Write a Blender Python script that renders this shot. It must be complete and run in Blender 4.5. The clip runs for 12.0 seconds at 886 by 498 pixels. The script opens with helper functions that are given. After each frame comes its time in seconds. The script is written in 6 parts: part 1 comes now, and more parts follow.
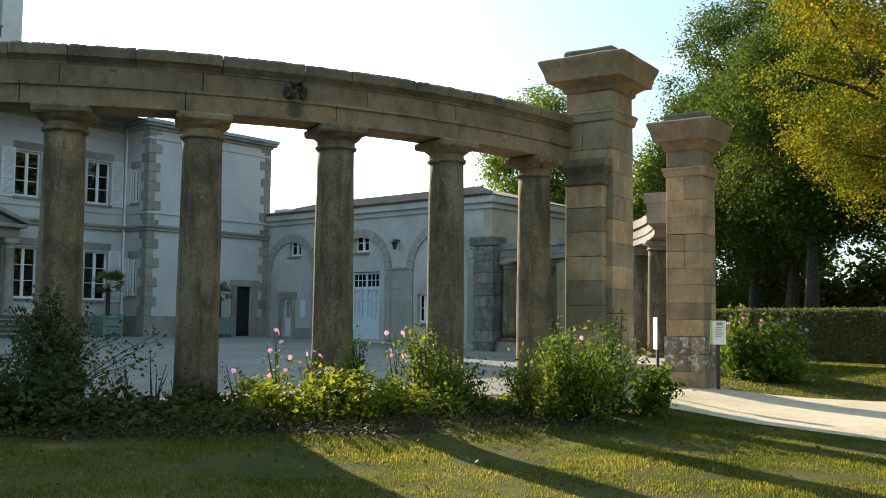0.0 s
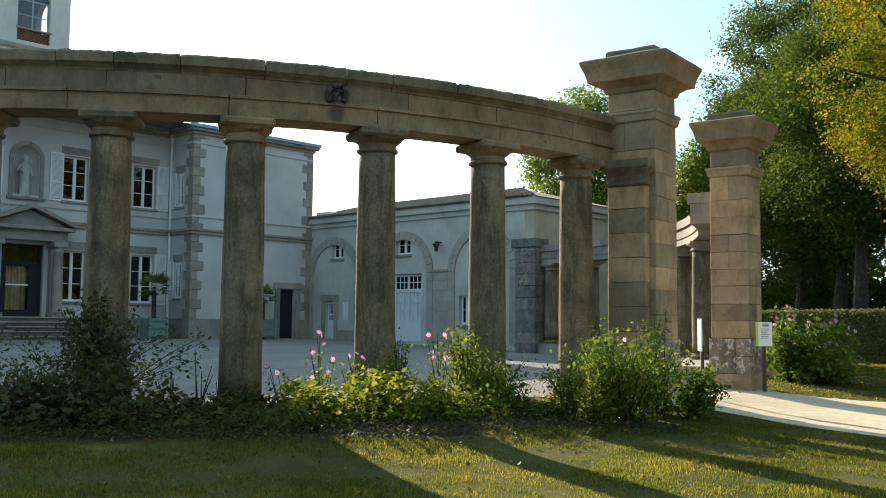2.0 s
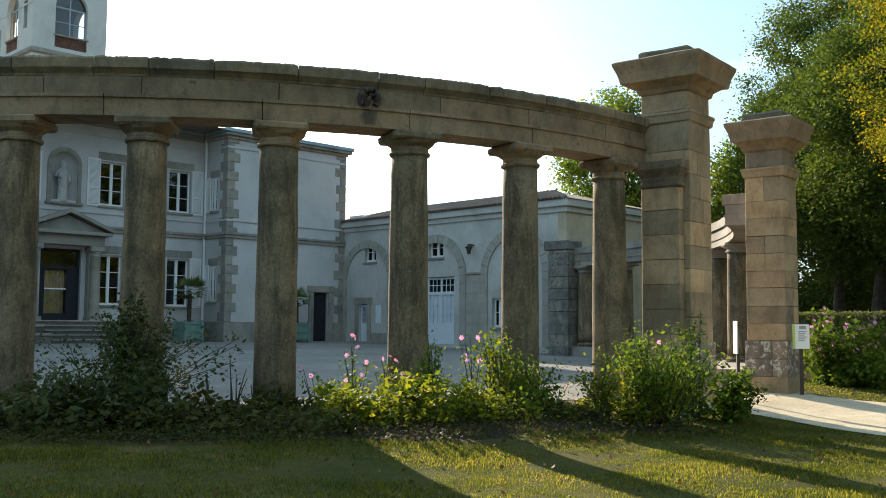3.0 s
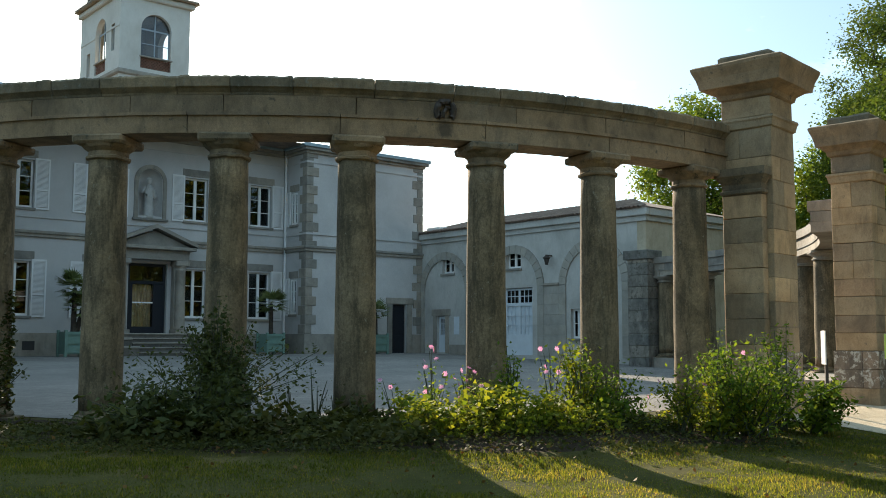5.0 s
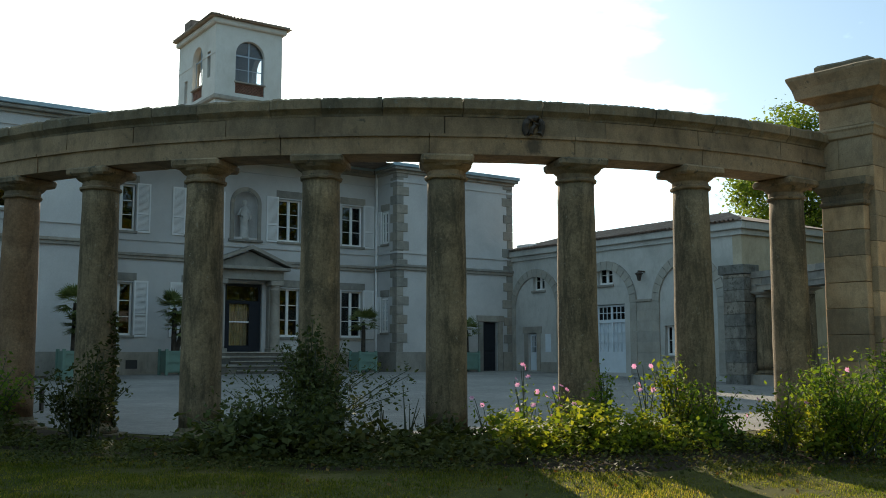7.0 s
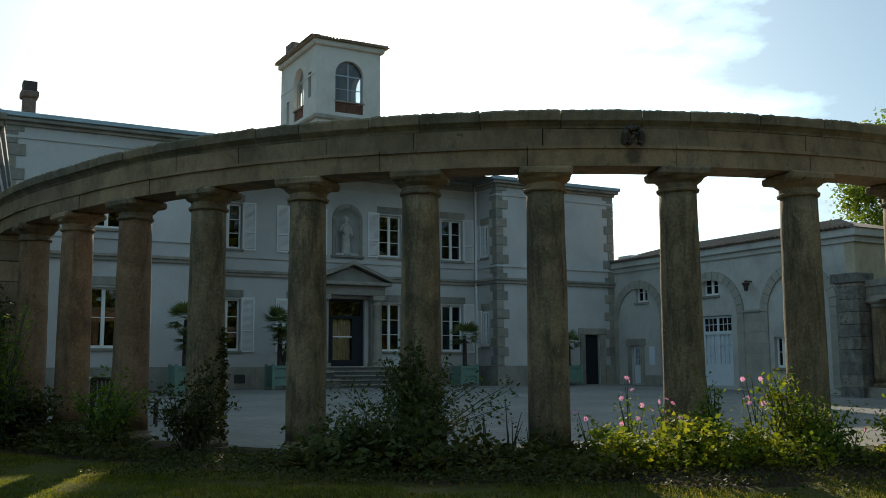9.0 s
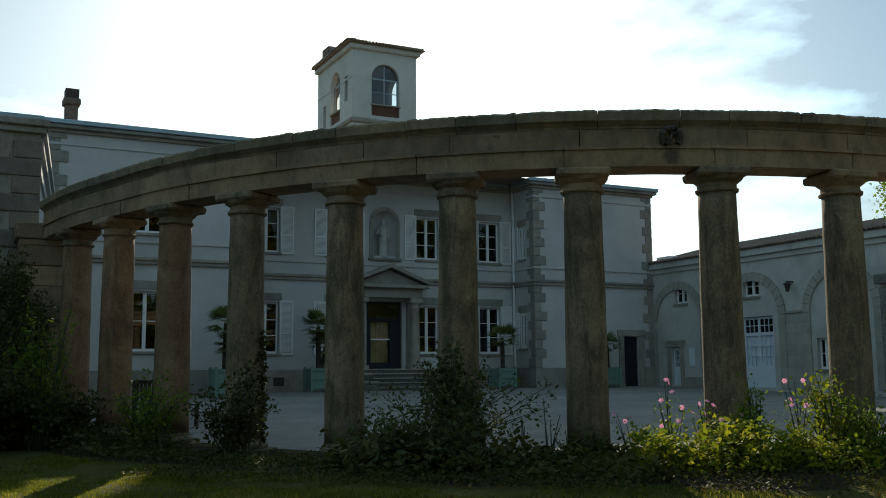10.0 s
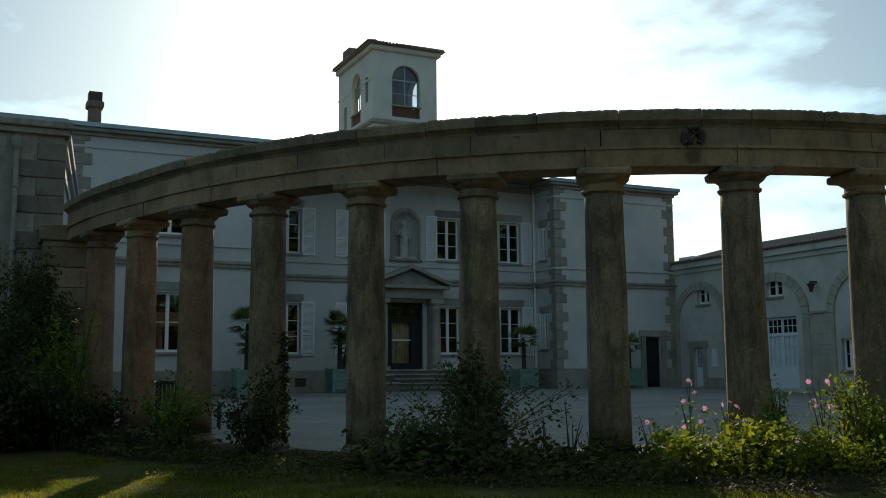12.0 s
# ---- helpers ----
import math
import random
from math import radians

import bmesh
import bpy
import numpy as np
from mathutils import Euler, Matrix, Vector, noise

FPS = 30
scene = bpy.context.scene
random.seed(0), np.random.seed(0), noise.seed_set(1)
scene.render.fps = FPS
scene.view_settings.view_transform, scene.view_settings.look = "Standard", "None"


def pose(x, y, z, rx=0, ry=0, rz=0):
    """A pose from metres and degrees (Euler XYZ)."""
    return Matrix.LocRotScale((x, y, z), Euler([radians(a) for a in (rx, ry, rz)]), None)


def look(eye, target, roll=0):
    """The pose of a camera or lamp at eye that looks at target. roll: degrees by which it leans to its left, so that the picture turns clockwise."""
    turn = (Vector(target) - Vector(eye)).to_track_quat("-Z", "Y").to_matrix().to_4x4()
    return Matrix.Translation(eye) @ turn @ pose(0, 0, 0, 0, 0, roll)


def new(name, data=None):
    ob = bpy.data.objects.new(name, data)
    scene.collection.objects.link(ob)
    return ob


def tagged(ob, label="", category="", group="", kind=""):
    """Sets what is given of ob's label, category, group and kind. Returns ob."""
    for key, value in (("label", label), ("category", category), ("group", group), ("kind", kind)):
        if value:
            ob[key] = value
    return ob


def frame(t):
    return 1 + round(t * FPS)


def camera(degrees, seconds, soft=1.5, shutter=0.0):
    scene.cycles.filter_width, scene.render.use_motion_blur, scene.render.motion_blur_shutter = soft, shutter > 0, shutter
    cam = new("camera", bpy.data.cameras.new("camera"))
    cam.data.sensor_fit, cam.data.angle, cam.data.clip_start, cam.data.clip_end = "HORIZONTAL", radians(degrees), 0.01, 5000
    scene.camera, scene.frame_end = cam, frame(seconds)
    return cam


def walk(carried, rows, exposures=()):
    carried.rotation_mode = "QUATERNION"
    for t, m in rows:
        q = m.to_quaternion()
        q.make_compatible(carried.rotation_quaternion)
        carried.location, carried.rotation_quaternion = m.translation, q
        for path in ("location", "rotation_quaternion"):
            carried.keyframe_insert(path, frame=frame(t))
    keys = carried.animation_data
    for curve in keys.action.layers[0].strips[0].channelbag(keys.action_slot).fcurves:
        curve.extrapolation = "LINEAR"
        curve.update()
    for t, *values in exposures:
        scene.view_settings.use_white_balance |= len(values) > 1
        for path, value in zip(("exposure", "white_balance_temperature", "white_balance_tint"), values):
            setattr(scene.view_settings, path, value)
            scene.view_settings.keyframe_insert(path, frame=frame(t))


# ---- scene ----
cam = camera(48.93, 12.0, soft=0.95)
PATH = [
    (0.0, pose(0, 0, 1.24, 94.281, -0.618, -49.445)),
    (0.5, pose(0, 0, 1.24, 94.281, -0.570, -48.934)),
    (1.0, pose(0, 0, 1.24, 94.340, -0.541, -48.460)),
    (1.5, pose(0, 0, 1.24, 94.371, -0.542, -47.809)),
    (2.0, pose(0, 0, 1.24, 94.372, -0.509, -46.986)),
    (2.5, pose(0, 0, 1.24, 94.446, -0.492, -46.051)),
    (3.0, pose(0, 0, 1.24, 94.521, -0.415, -45.052)),
    (5.0, pose(0, 0, 1.24, 95.162, -0.153, -40.463)),
    (5.5, pose(0, 0, 1.24, 95.541, -0.155, -39.281)),
    (6.0, pose(0, 0, 1.24, 95.768, -0.098, -38.002)),
    (6.5, pose(0, 0, 1.24, 95.998, -0.064, -36.630)),
    (7.0, pose(0, 0, 1.24, 96.190, 0.059, -35.124)),
    (9.0, pose(0, 0, 1.24, 97.005, 0.343, -29.192)),
    (9.5, pose(0, 0, 1.24, 97.087, 0.390, -27.982)),
    (10.0, pose(0, 0, 1.24, 97.155, 0.471, -26.980)),
    (10.5, pose(0, 0, 1.24, 97.195, 0.529, -26.415)),
    (11.0, pose(0, 0, 1.24, 97.205, 0.521, -26.114)),
    (11.5, pose(0, 0, 1.24, 97.208, 0.513, -25.966)),
    (12.0, pose(0, 0, 1.24, 97.208, 0.467, -25.744)),
]
EXPOSURE = [(0, 1.29, 7050, 12), (1.5, 1.29, 7050, 12), (3.0, 1.25, 7050, 12), (5.0, 1.13, 7050, 12), (6.0, 0.99, 7050, 12), (7.0, 0.8, 7050, 10), (9.0, 0.36, 7000, 8), (10.0, 0.15, 7000, 7), (12.0, -0.05, 7000, 6)]
walk(cam, PATH, EXPOSURE)

# ---- light: a low autumn sun behind the villa ----
SUN_AZ, SUN_EL = 22.3, 21.8          # degrees, clockwise from +y
world = bpy.data.worlds.new("sky")
scene.world = world
world.use_nodes = True
wn, wl = world.node_tree.nodes, world.node_tree.links
sky = wn.new("ShaderNodeTexSky")
sky.sky_type, sky.sun_disc = "NISHITA", False
sky.sun_elevation, sky.sun_rotation = radians(SUN_EL), radians(SUN_AZ)
sky.air_density, sky.dust_density, sky.ozone_density = 1.0, 1.3, 3.5
# thin bright clouds
tc = wn.new("ShaderNodeTexCoord")
vm = wn.new("ShaderNodeVectorMath")
vm.operation = "MULTIPLY"
vm.inputs[1].default_value = (1.0, 1.0, 2.6)
wl.new(tc.outputs["Generated"], vm.inputs[0])
cn = wn.new("ShaderNodeTexNoise")
cn.inputs["Scale"].default_value, cn.inputs["Detail"].default_value, cn.inputs["Roughness"].default_value = 3.2, 8.0, 0.55
wl.new(vm.outputs[0], cn.inputs["Vector"])
cr = wn.new("ShaderNodeValToRGB")
cr.color_ramp.elements[0].position, cr.color_ramp.elements[1].position = 0.5, 0.6
cr.color_ramp.elements[0].color, cr.color_ramp.elements[1].color = (0.17, 0.17, 0.17, 1), (0.85, 0.85, 0.85, 1)
wl.new(cn.outputs[0], cr.inputs[0])
cm = wn.new("ShaderNodeMix")
cm.data_type = "RGBA"
ca = wn.new("ShaderNodeMix")                 # clouds are brightest near the sun
ca.data_type, ca.blend_type = "RGBA", "ADD"
ca.inputs[0].default_value = 1.0
ca.inputs[7].default_value = (7.5, 10.4, 12.2, 1)
wl.new(sky.outputs[0], ca.inputs[6])
wl.new(ca.outputs[2], cm.inputs[7])
wl.new(cr.outputs[0], cm.inputs[0])
wl.new(sky.outputs[0], cm.inputs[6])
ct = wn.new("ShaderNodeMix")                 # clear autumn air
ct.data_type, ct.blend_type = "RGBA", "MULTIPLY"
ct.inputs[0].default_value = 1.0
ct.inputs[7].default_value = (0.885, 1.0, 1.02, 1)
wl.new(cm.outputs[2], ct.inputs[6])
wl.new(ct.outputs[2], wn["Background"].inputs[0])
wn["Background"].inputs[1].default_value = 0.07
sun_data = bpy.data.lights.new("sun", "SUN")
sun_data.energy, sun_data.angle, sun_data.color = 5.0, radians(0.5), (1.0, 0.90, 0.74)
sun = new("sun", sun_data)
sx = math.sin(radians(SUN_AZ)) * math.cos(radians(SUN_EL))
sy = math.cos(radians(SUN_AZ)) * math.cos(radians(SUN_EL))
sun.matrix_world = look((sx * 200, sy * 200, 200 * math.sin(radians(SUN_EL))), (0, 0, 0))

# ---- materials ----
def ramp(nt, fac, stops):
    r = nt.nodes.new("ShaderNodeValToRGB")
    el = r.color_ramp.elements
    while len(el) < len(stops):
        el.new(0.5)
    for e, (p, c) in zip(el, stops):
        e.position, e.color = p, (c[0], c[1], c[2], 1)
    nt.links.new(fac, r.inputs[0])
    return r.outputs[0]


def noise_tex(nt, vec, scale, detail=5.0, rough=0.6, dist=0.0):
    n = nt.nodes.new("ShaderNodeTexNoise")
    n.inputs["Scale"].default_value, n.inputs["Detail"].default_value = scale, detail
    n.inputs["Roughness"].default_value, n.inputs["Distortion"].default_value = rough, dist
    nt.links.new(vec, n.inputs["Vector"])
    return n.outputs[0]


def mixc(nt, fac, a, b, mode="MIX"):
    m = nt.nodes.new("ShaderNodeMix")
    m.data_type, m.blend_type = "RGBA", mode
    for sock, v in ((m.inputs[0], fac), (m.inputs[6], a), (m.inputs[7], b)):
        if isinstance(v, (int, float)):
            sock.default_value = v
        elif isinstance(v, tuple):
            sock.default_value = (v[0], v[1], v[2], 1)
        else:
            nt.links.new(v, sock)
    return m.outputs[2]


def base_mat(name, rough=0.8, metal=0.0, spec=0.5):
    m = bpy.data.materials.new(name)
    m.use_nodes = True
    nt = m.node_tree
    b = nt.nodes["Principled BSDF"]
    b.inputs["Roughness"].default_value, b.inputs["Metallic"].default_value = rough, metal
    b.inputs["Specular IOR Level"].default_value = spec
    geo = nt.nodes.new("ShaderNodeNewGeometry")
    return m, nt, b, geo.outputs["Position"], geo


def bump(nt, b, height, strength, dist=0.02):
    n = nt.nodes.new("ShaderNodeBump")
    n.inputs["Strength"].default_value, n.inputs["Distance"].default_value = strength, dist
    nt.links.new(height, n.inputs["Height"])
    nt.links.new(n.outputs[0], b.inputs["Normal"])


def stretched(nt, vec, sx_, sy_, sz_):
    v = nt.nodes.new("ShaderNodeVectorMath")
    v.operation = "MULTIPLY"
    v.inputs[1].default_value = (sx_, sy_, sz_)
    nt.links.new(vec, v.inputs[0])
    return v.outputs[0]


def stone(name, dark, mid, light, scale=1.2, grain=40, bumps=0.5, lichen=None, lichen_at=0.62, streak=0.0, vary=0.25, rough=0.9, speck=0.0, stain=(0.05, 0.045, 0.04), lichen_scale=7.5, st_at=(0.47, 0.66), run=1.2):
    """Weathered stone: broad tone, fine grain, dark run-off streaks, pale or dark lichen."""
    m, nt, b, pos, geo = base_mat(name, rough, 0.0, 0.25)
    broad = noise_tex(nt, pos, scale, 6, 0.65, 0.4)
    col = ramp(nt, broad, [(0.28, dark), (0.5, mid), (0.74, light)])
    fine = noise_tex(nt, pos, grain, 4, 0.7)
    col = mixc(nt, 0.3, col, ramp(nt, fine, [(0.3, (0.28, 0.28, 0.28)), (0.7, (0.76, 0.76, 0.76))]), "OVERLAY")
    if vary:
        oi = nt.nodes.new("ShaderNodeObjectInfo")
        col = mixc(nt, vary * 2.2, col, ramp(nt, oi.outputs["Random"], [(0.0, (0.34, 0.36, 0.38)), (0.5, (0.5, 0.49, 0.48)), (1.0, (0.68, 0.62, 0.56))]), "OVERLAY")
    if streak:
        st = noise_tex(nt, stretched(nt, pos, 2.6, 2.6, run), 1.6, 10, 0.78, 0.4)
        f = ramp(nt, st, [(st_at[0], (0, 0, 0)), (st_at[1], (1, 1, 1))])
        mm = nt.nodes.new("ShaderNodeMath")
        mm.operation = "MULTIPLY"
        mm.inputs[1].default_value = streak
        nt.links.new(f, mm.inputs[0])
        col = mixc(nt, mm.outputs[0], col, stain)
    if speck:
        sp = noise_tex(nt, pos, 26, 3, 0.85, 0.2)
        col = mixc(nt, speck, col, ramp(nt, sp, [(0.32, (0.12, 0.12, 0.11)), (0.5, (0.48, 0.48, 0.47)), (0.68, (0.95, 0.93, 0.88))]), "OVERLAY")
    if lichen:
        ln = noise_tex(nt, pos, lichen_scale, 8, 0.72, 0.3)
        f = ramp(nt, ln, [(lichen_at, (0, 0, 0)), (lichen_at + 0.07, (0.8, 0.8, 0.8))])
        col = mixc(nt, f, col, lichen)
    nt.links.new(col, b.inputs["Base Color"])
    bump(nt, b, mixc(nt, 0.5, fine, noise_tex(nt, pos, 9, 6, 0.7)), bumps, 0.02)
    return m


def plain(name, col, rough=0.5, metal=0.0, var=0.25, scale=3.0, bumps=0.0, col2=None):
    m, nt, b, pos, geo = base_mat(name, rough, metal)
    n = noise_tex(nt, pos, scale, 6, 0.65)
    d = tuple(c * (1 - var) for c in (col2 or col))
    nt.links.new(ramp(nt, n, [(0.3, d), (0.7, col)]), b.inputs["Base Color"])
    if bumps:
        bump(nt, b, noise_tex(nt, pos, scale * 8, 4), bumps, 0.01)
    return m


def leaf_mat(name, stops, trans=0.45, rough=0.45, patch=0.6, glow=(1.0, 0.95, 0.45)):
    """Leaves: a colour for each leaf, with light coming through."""
    m, nt, b, pos, geo = base_mat(name, max(rough, 0.6), 0.0, 0.04)
    patch_n = noise_tex(nt, pos, patch, 3, 0.5)
    mm = nt.nodes.new("ShaderNodeMath")
    mm.operation = "MULTIPLY_ADD"
    mm.inputs[1].default_value, mm.inputs[2].default_value = 0.45, 0.0
    nt.links.new(geo.outputs["Random Per Island"], mm.inputs[0])
    m2 = nt.nodes.new("ShaderNodeMath")
    m2.operation = "MULTIPLY_ADD"
    m2.inputs[1].default_value = 0.75
    nt.links.new(patch_n, m2.inputs[0])
    nt.links.new(mm.outputs[0], m2.inputs[2])
    col = ramp(nt, m2.outputs[0], stops)
    nt.links.new(col, b.inputs["Base Color"])
    t = nt.nodes.new("ShaderNodeBsdfTranslucent")
    nt.links.new(mixc(nt, 1.0, col, glow, "MULTIPLY"), t.inputs[0])
    mix = nt.nodes.new("ShaderNodeMixShader")
    mix.inputs[0].default_value = trans
    out = nt.nodes["Material Output"]
    nt.links.new(b.outputs[0], mix.inputs[1])
    nt.links.new(t.outputs[0], mix.inputs[2])
    nt.links.new(mix.outputs[0], out.inputs[0])
    return m


def glass_mat(name, tint=(0.75, 0.8, 0.82)):
    m = bpy.data.materials.new(name)
    m.use_nodes = True
    nt = m.node_tree
    nt.nodes.remove(nt.nodes["Principled BSDF"])
    tr, gl = nt.nodes.new("ShaderNodeBsdfTransparent"), nt.nodes.new("ShaderNodeBsdfGlossy")
    tr.inputs[0].default_value = (*tint, 1)
    gl.inputs["Roughness"].default_value = 0.02
    fr, mix = nt.nodes.new("ShaderNodeFresnel"), nt.nodes.new("ShaderNodeMixShader")
    fr.inputs[0].default_value = 1.58
    nt.links.new(fr.outputs[0], mix.inputs[0])
    nt.links.new(tr.outputs[0], mix.inputs[1])
    nt.links.new(gl.outputs[0], mix.inputs[2])
    nt.links.new(mix.outputs[0], nt.nodes["Material Output"].inputs[0])
    return m


M_SAND = stone("sandstone", (0.135, 0.098, 0.061), (0.25, 0.18, 0.111), (0.345, 0.255, 0.162), 1.1, 45, 0.6, (0.08, 0.074, 0.056), 0.6, 0.5, 0.28)
M_CORN = stone("weathered_sandstone", (0.103, 0.09, 0.063), (0.19, 0.154, 0.103), (0.29, 0.228, 0.152), 1.8, 45, 0.7, (0.2, 0.195, 0.16), 0.57, 0.5, 0.3, stain=(0.035, 0.036, 0.026))
M_COLUMN = stone("column_granite", (0.095, 0.078, 0.05), (0.2, 0.152, 0.094), (0.29, 0.222, 0.14), 1.3, 60, 0.7, (0.29, 0.26, 0.195), 0.61, 0.7, 0.2, speck=0.36, stain=(0.042, 0.038, 0.025), lichen_scale=11, st_at=(0.45, 0.6), run=0.55)
M_COLUMNRED = stone("reddish_column_granite", (0.105, 0.064, 0.037), (0.205, 0.127, 0.074), (0.29, 0.195, 0.122), 1.3, 60, 0.7, (0.36, 0.29, 0.2), 0.63, 0.6, 0.2, speck=0.34, stain=(0.06, 0.045, 0.03), lichen_scale=11, st_at=(0.47, 0.64), run=0.55)
M_CAPITAL = stone("capital_sandstone", (0.115, 0.097, 0.064), (0.245, 0.182, 0.114), (0.36, 0.262, 0.162), 2.2, 50, 0.6, (0.06, 0.06, 0.045), 0.56, 0.5, 0.3)
M_PIER = stone("pier_sandstone", (0.24, 0.165, 0.096), (0.385, 0.275, 0.165), (0.47, 0.35, 0.22), 1.2, 45, 0.6, (0.12, 0.105, 0.085), 0.62, 0.4, 0.4)
M_PIERDARK = stone("smoky_sandstone", (0.17, 0.125, 0.085), (0.28, 0.205, 0.135), (0.36, 0.27, 0.18), 1.6, 45, 0.6, (0.42, 0.39, 0.33), 0.66, 0.4, 0.4)
M_LICHEN = stone("lichen_sandstone", (0.1, 0.085, 0.07), (0.2, 0.16, 0.125), (0.3, 0.24, 0.19), 2.5, 45, 0.7, (0.55, 0.53, 0.47), 0.52, 0.5, 0.3)
M_GRANITE = stone("pale_granite", (0.19, 0.176, 0.15), (0.27, 0.25, 0.215), (0.34, 0.318, 0.275), 1.2, 60, 0.35, None, 0.6, 0.25, 0.22)
M_STUCCO = stone("pale_stucco", (0.39, 0.38, 0.37), (0.47, 0.46, 0.445), (0.53, 0.52, 0.5), 0.45, 50, 0.12, None, 0.6, 0.22, 0.0, stain=(0.4, 0.39, 0.37))
M_ANNEX = stone("aged_stucco", (0.34, 0.33, 0.3), (0.46, 0.45, 0.415), (0.53, 0.52, 0.485), 0.5, 50, 0.2, None, 0.6, 0.5, 0.0, stain=(0.33, 0.31, 0.28))
M_TOWER = stone("tower_render", (0.45, 0.44, 0.4), (0.54, 0.53, 0.49), (0.6, 0.59, 0.55), 0.5, 50, 0.15, None, 0.6, 0.25, 0.0, stain=(0.42, 0.38, 0.32))
M_ARCH = stone("buff_dressed_stone", (0.27, 0.255, 0.22), (0.34, 0.322, 0.28), (0.4, 0.38, 0.335), 1.0, 60, 0.3, None, 0.6, 0.35, 0.1, stain=(0.22, 0.2, 0.165))
M_OLDGREY = stone("mottled_grey_stone", (0.1, 0.096, 0.085), (0.2, 0.19, 0.165), (0.31, 0.295, 0.26), 2.2, 50, 0.5, (0.07, 0.068, 0.05), 0.55, 0.6, 0.35)
M_BUFF = stone("buff_stucco", (0.38, 0.32, 0.225), (0.48, 0.41, 0.3), (0.55, 0.48, 0.36), 0.8, 50, 0.2, None, 0.6, 0.4, 0.0, stain=(0.24, 0.2, 0.14))
M_ZINC = plain("zinc", (0.33, 0.42, 0.46), 0.45, 0.6, 0.25, 1.2)
M_TILE = stone("clay_tile", (0.12, 0.09, 0.072), (0.2, 0.15, 0.12), (0.3, 0.24, 0.19), 1.8, 30, 0.4, (0.2, 0.18, 0.14), 0.6, 0.0, 0.0)
M_TILEPALE = stone("pale_clay_tile", (0.24, 0.19, 0.15), (0.36, 0.3, 0.24), (0.45, 0.39, 0.32), 2.5, 30, 0.4, None, 0.6, 0.0, 0.0)
M_WHITE = plain("white_paint", (0.78, 0.78, 0.76), 0.5, 0, 0.1, 4)
M_SHUTTER = plain("shutter_paint", (0.76, 0.755, 0.74), 0.55, 0, 0.12, 2)
M_PIPE = plain("weathered_pipe_paint", (0.3, 0.29, 0.26), 0.6, 0, 0.3, 5)
M_NAVY = plain("dark_blue_paint", (0.007, 0.01, 0.016), 0.8, 0, 0.3, 3)
M_DOORGREY = plain("pale_blue_paint", (0.62, 0.68, 0.72), 0.55, 0, 0.12, 3)
M_BARGREY = plain("grey_blue_paint", (0.26, 0.33, 0.38), 0.55, 0, 0.15, 3)
M_GREEN = plain("green_planter_paint", (0.14, 0.25, 0.205), 0.5, 0, 0.2, 4)
M_BRICK = stone("terracotta", (0.1, 0.05, 0.035), (0.17, 0.085, 0.06), (0.24, 0.13, 0.09), 3, 60, 0.4, None, 0.6, 0.0, 0.0)
# near-black colour that stands in for the shade inside rooms and openings
M_DARK = plain("interior_shade", (0.05, 0.048, 0.045), 0.9, 0, 0.3, 1)
M_WOODDK = plain("dark_wood", (0.06, 0.045, 0.035), 0.7, 0, 0.4, 12, 0.3)
# gold of the reflection in the door glass, put into a colour
M_GOLDREFLEX = plain("golden_reflection", (0.62, 0.46, 0.25), 0.8, 0, 0.5, 2.5)
M_CLEAR = glass_mat("clear_glass", (0.9, 0.92, 0.92))
M_BARK = stone("bark", (0.028, 0.023, 0.018), (0.055, 0.045, 0.035), (0.1, 0.083, 0.065), 6, 30, 0.9, None, 0.6, 0.0, 0.0)
M_STEM = plain("green_stem", (0.045, 0.055, 0.025), 0.6, 0, 0.3, 8)
M_GLASS = glass_mat("window_glass", (0.55, 0.6, 0.62))
M_CHIMNEY = stone("sooty_brick", (0.1, 0.075, 0.06), (0.18, 0.135, 0.11), (0.26, 0.2, 0.165), 4, 40, 0.4, None, 0.6, 0.3, 0.0)
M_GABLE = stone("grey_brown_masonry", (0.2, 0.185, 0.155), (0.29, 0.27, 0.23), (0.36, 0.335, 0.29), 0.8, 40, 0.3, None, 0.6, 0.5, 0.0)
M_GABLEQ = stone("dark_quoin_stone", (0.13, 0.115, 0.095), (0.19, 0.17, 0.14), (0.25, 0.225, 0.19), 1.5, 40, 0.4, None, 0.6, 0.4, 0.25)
M_DUSTY = glass_mat("dusty_glass", (0.55, 0.62, 0.68))
M_PAPER = plain("white_board", (0.8, 0.8, 0.78), 0.4, 0, 0.04, 5)
M_LIME = plain("lime_print", (0.4, 0.55, 0.12), 0.4, 0, 0.05, 5)
M_GREYINK = plain("grey_print", (0.3, 0.32, 0.32), 0.5, 0, 0.1, 5)
M_STEPSTONE = stone("worn_dark_granite", (0.08, 0.077, 0.07), (0.12, 0.115, 0.103), (0.17, 0.16, 0.145), 2.0, 60, 0.4, None, 0.6, 0.4, 0.25)
M_STATUE = stone("statue_stone", (0.33, 0.325, 0.305), (0.42, 0.41, 0.385), (0.5, 0.49, 0.46), 3, 50, 0.3, None, 0.6, 0.2, 0.0, stain=(0.25, 0.24, 0.22))


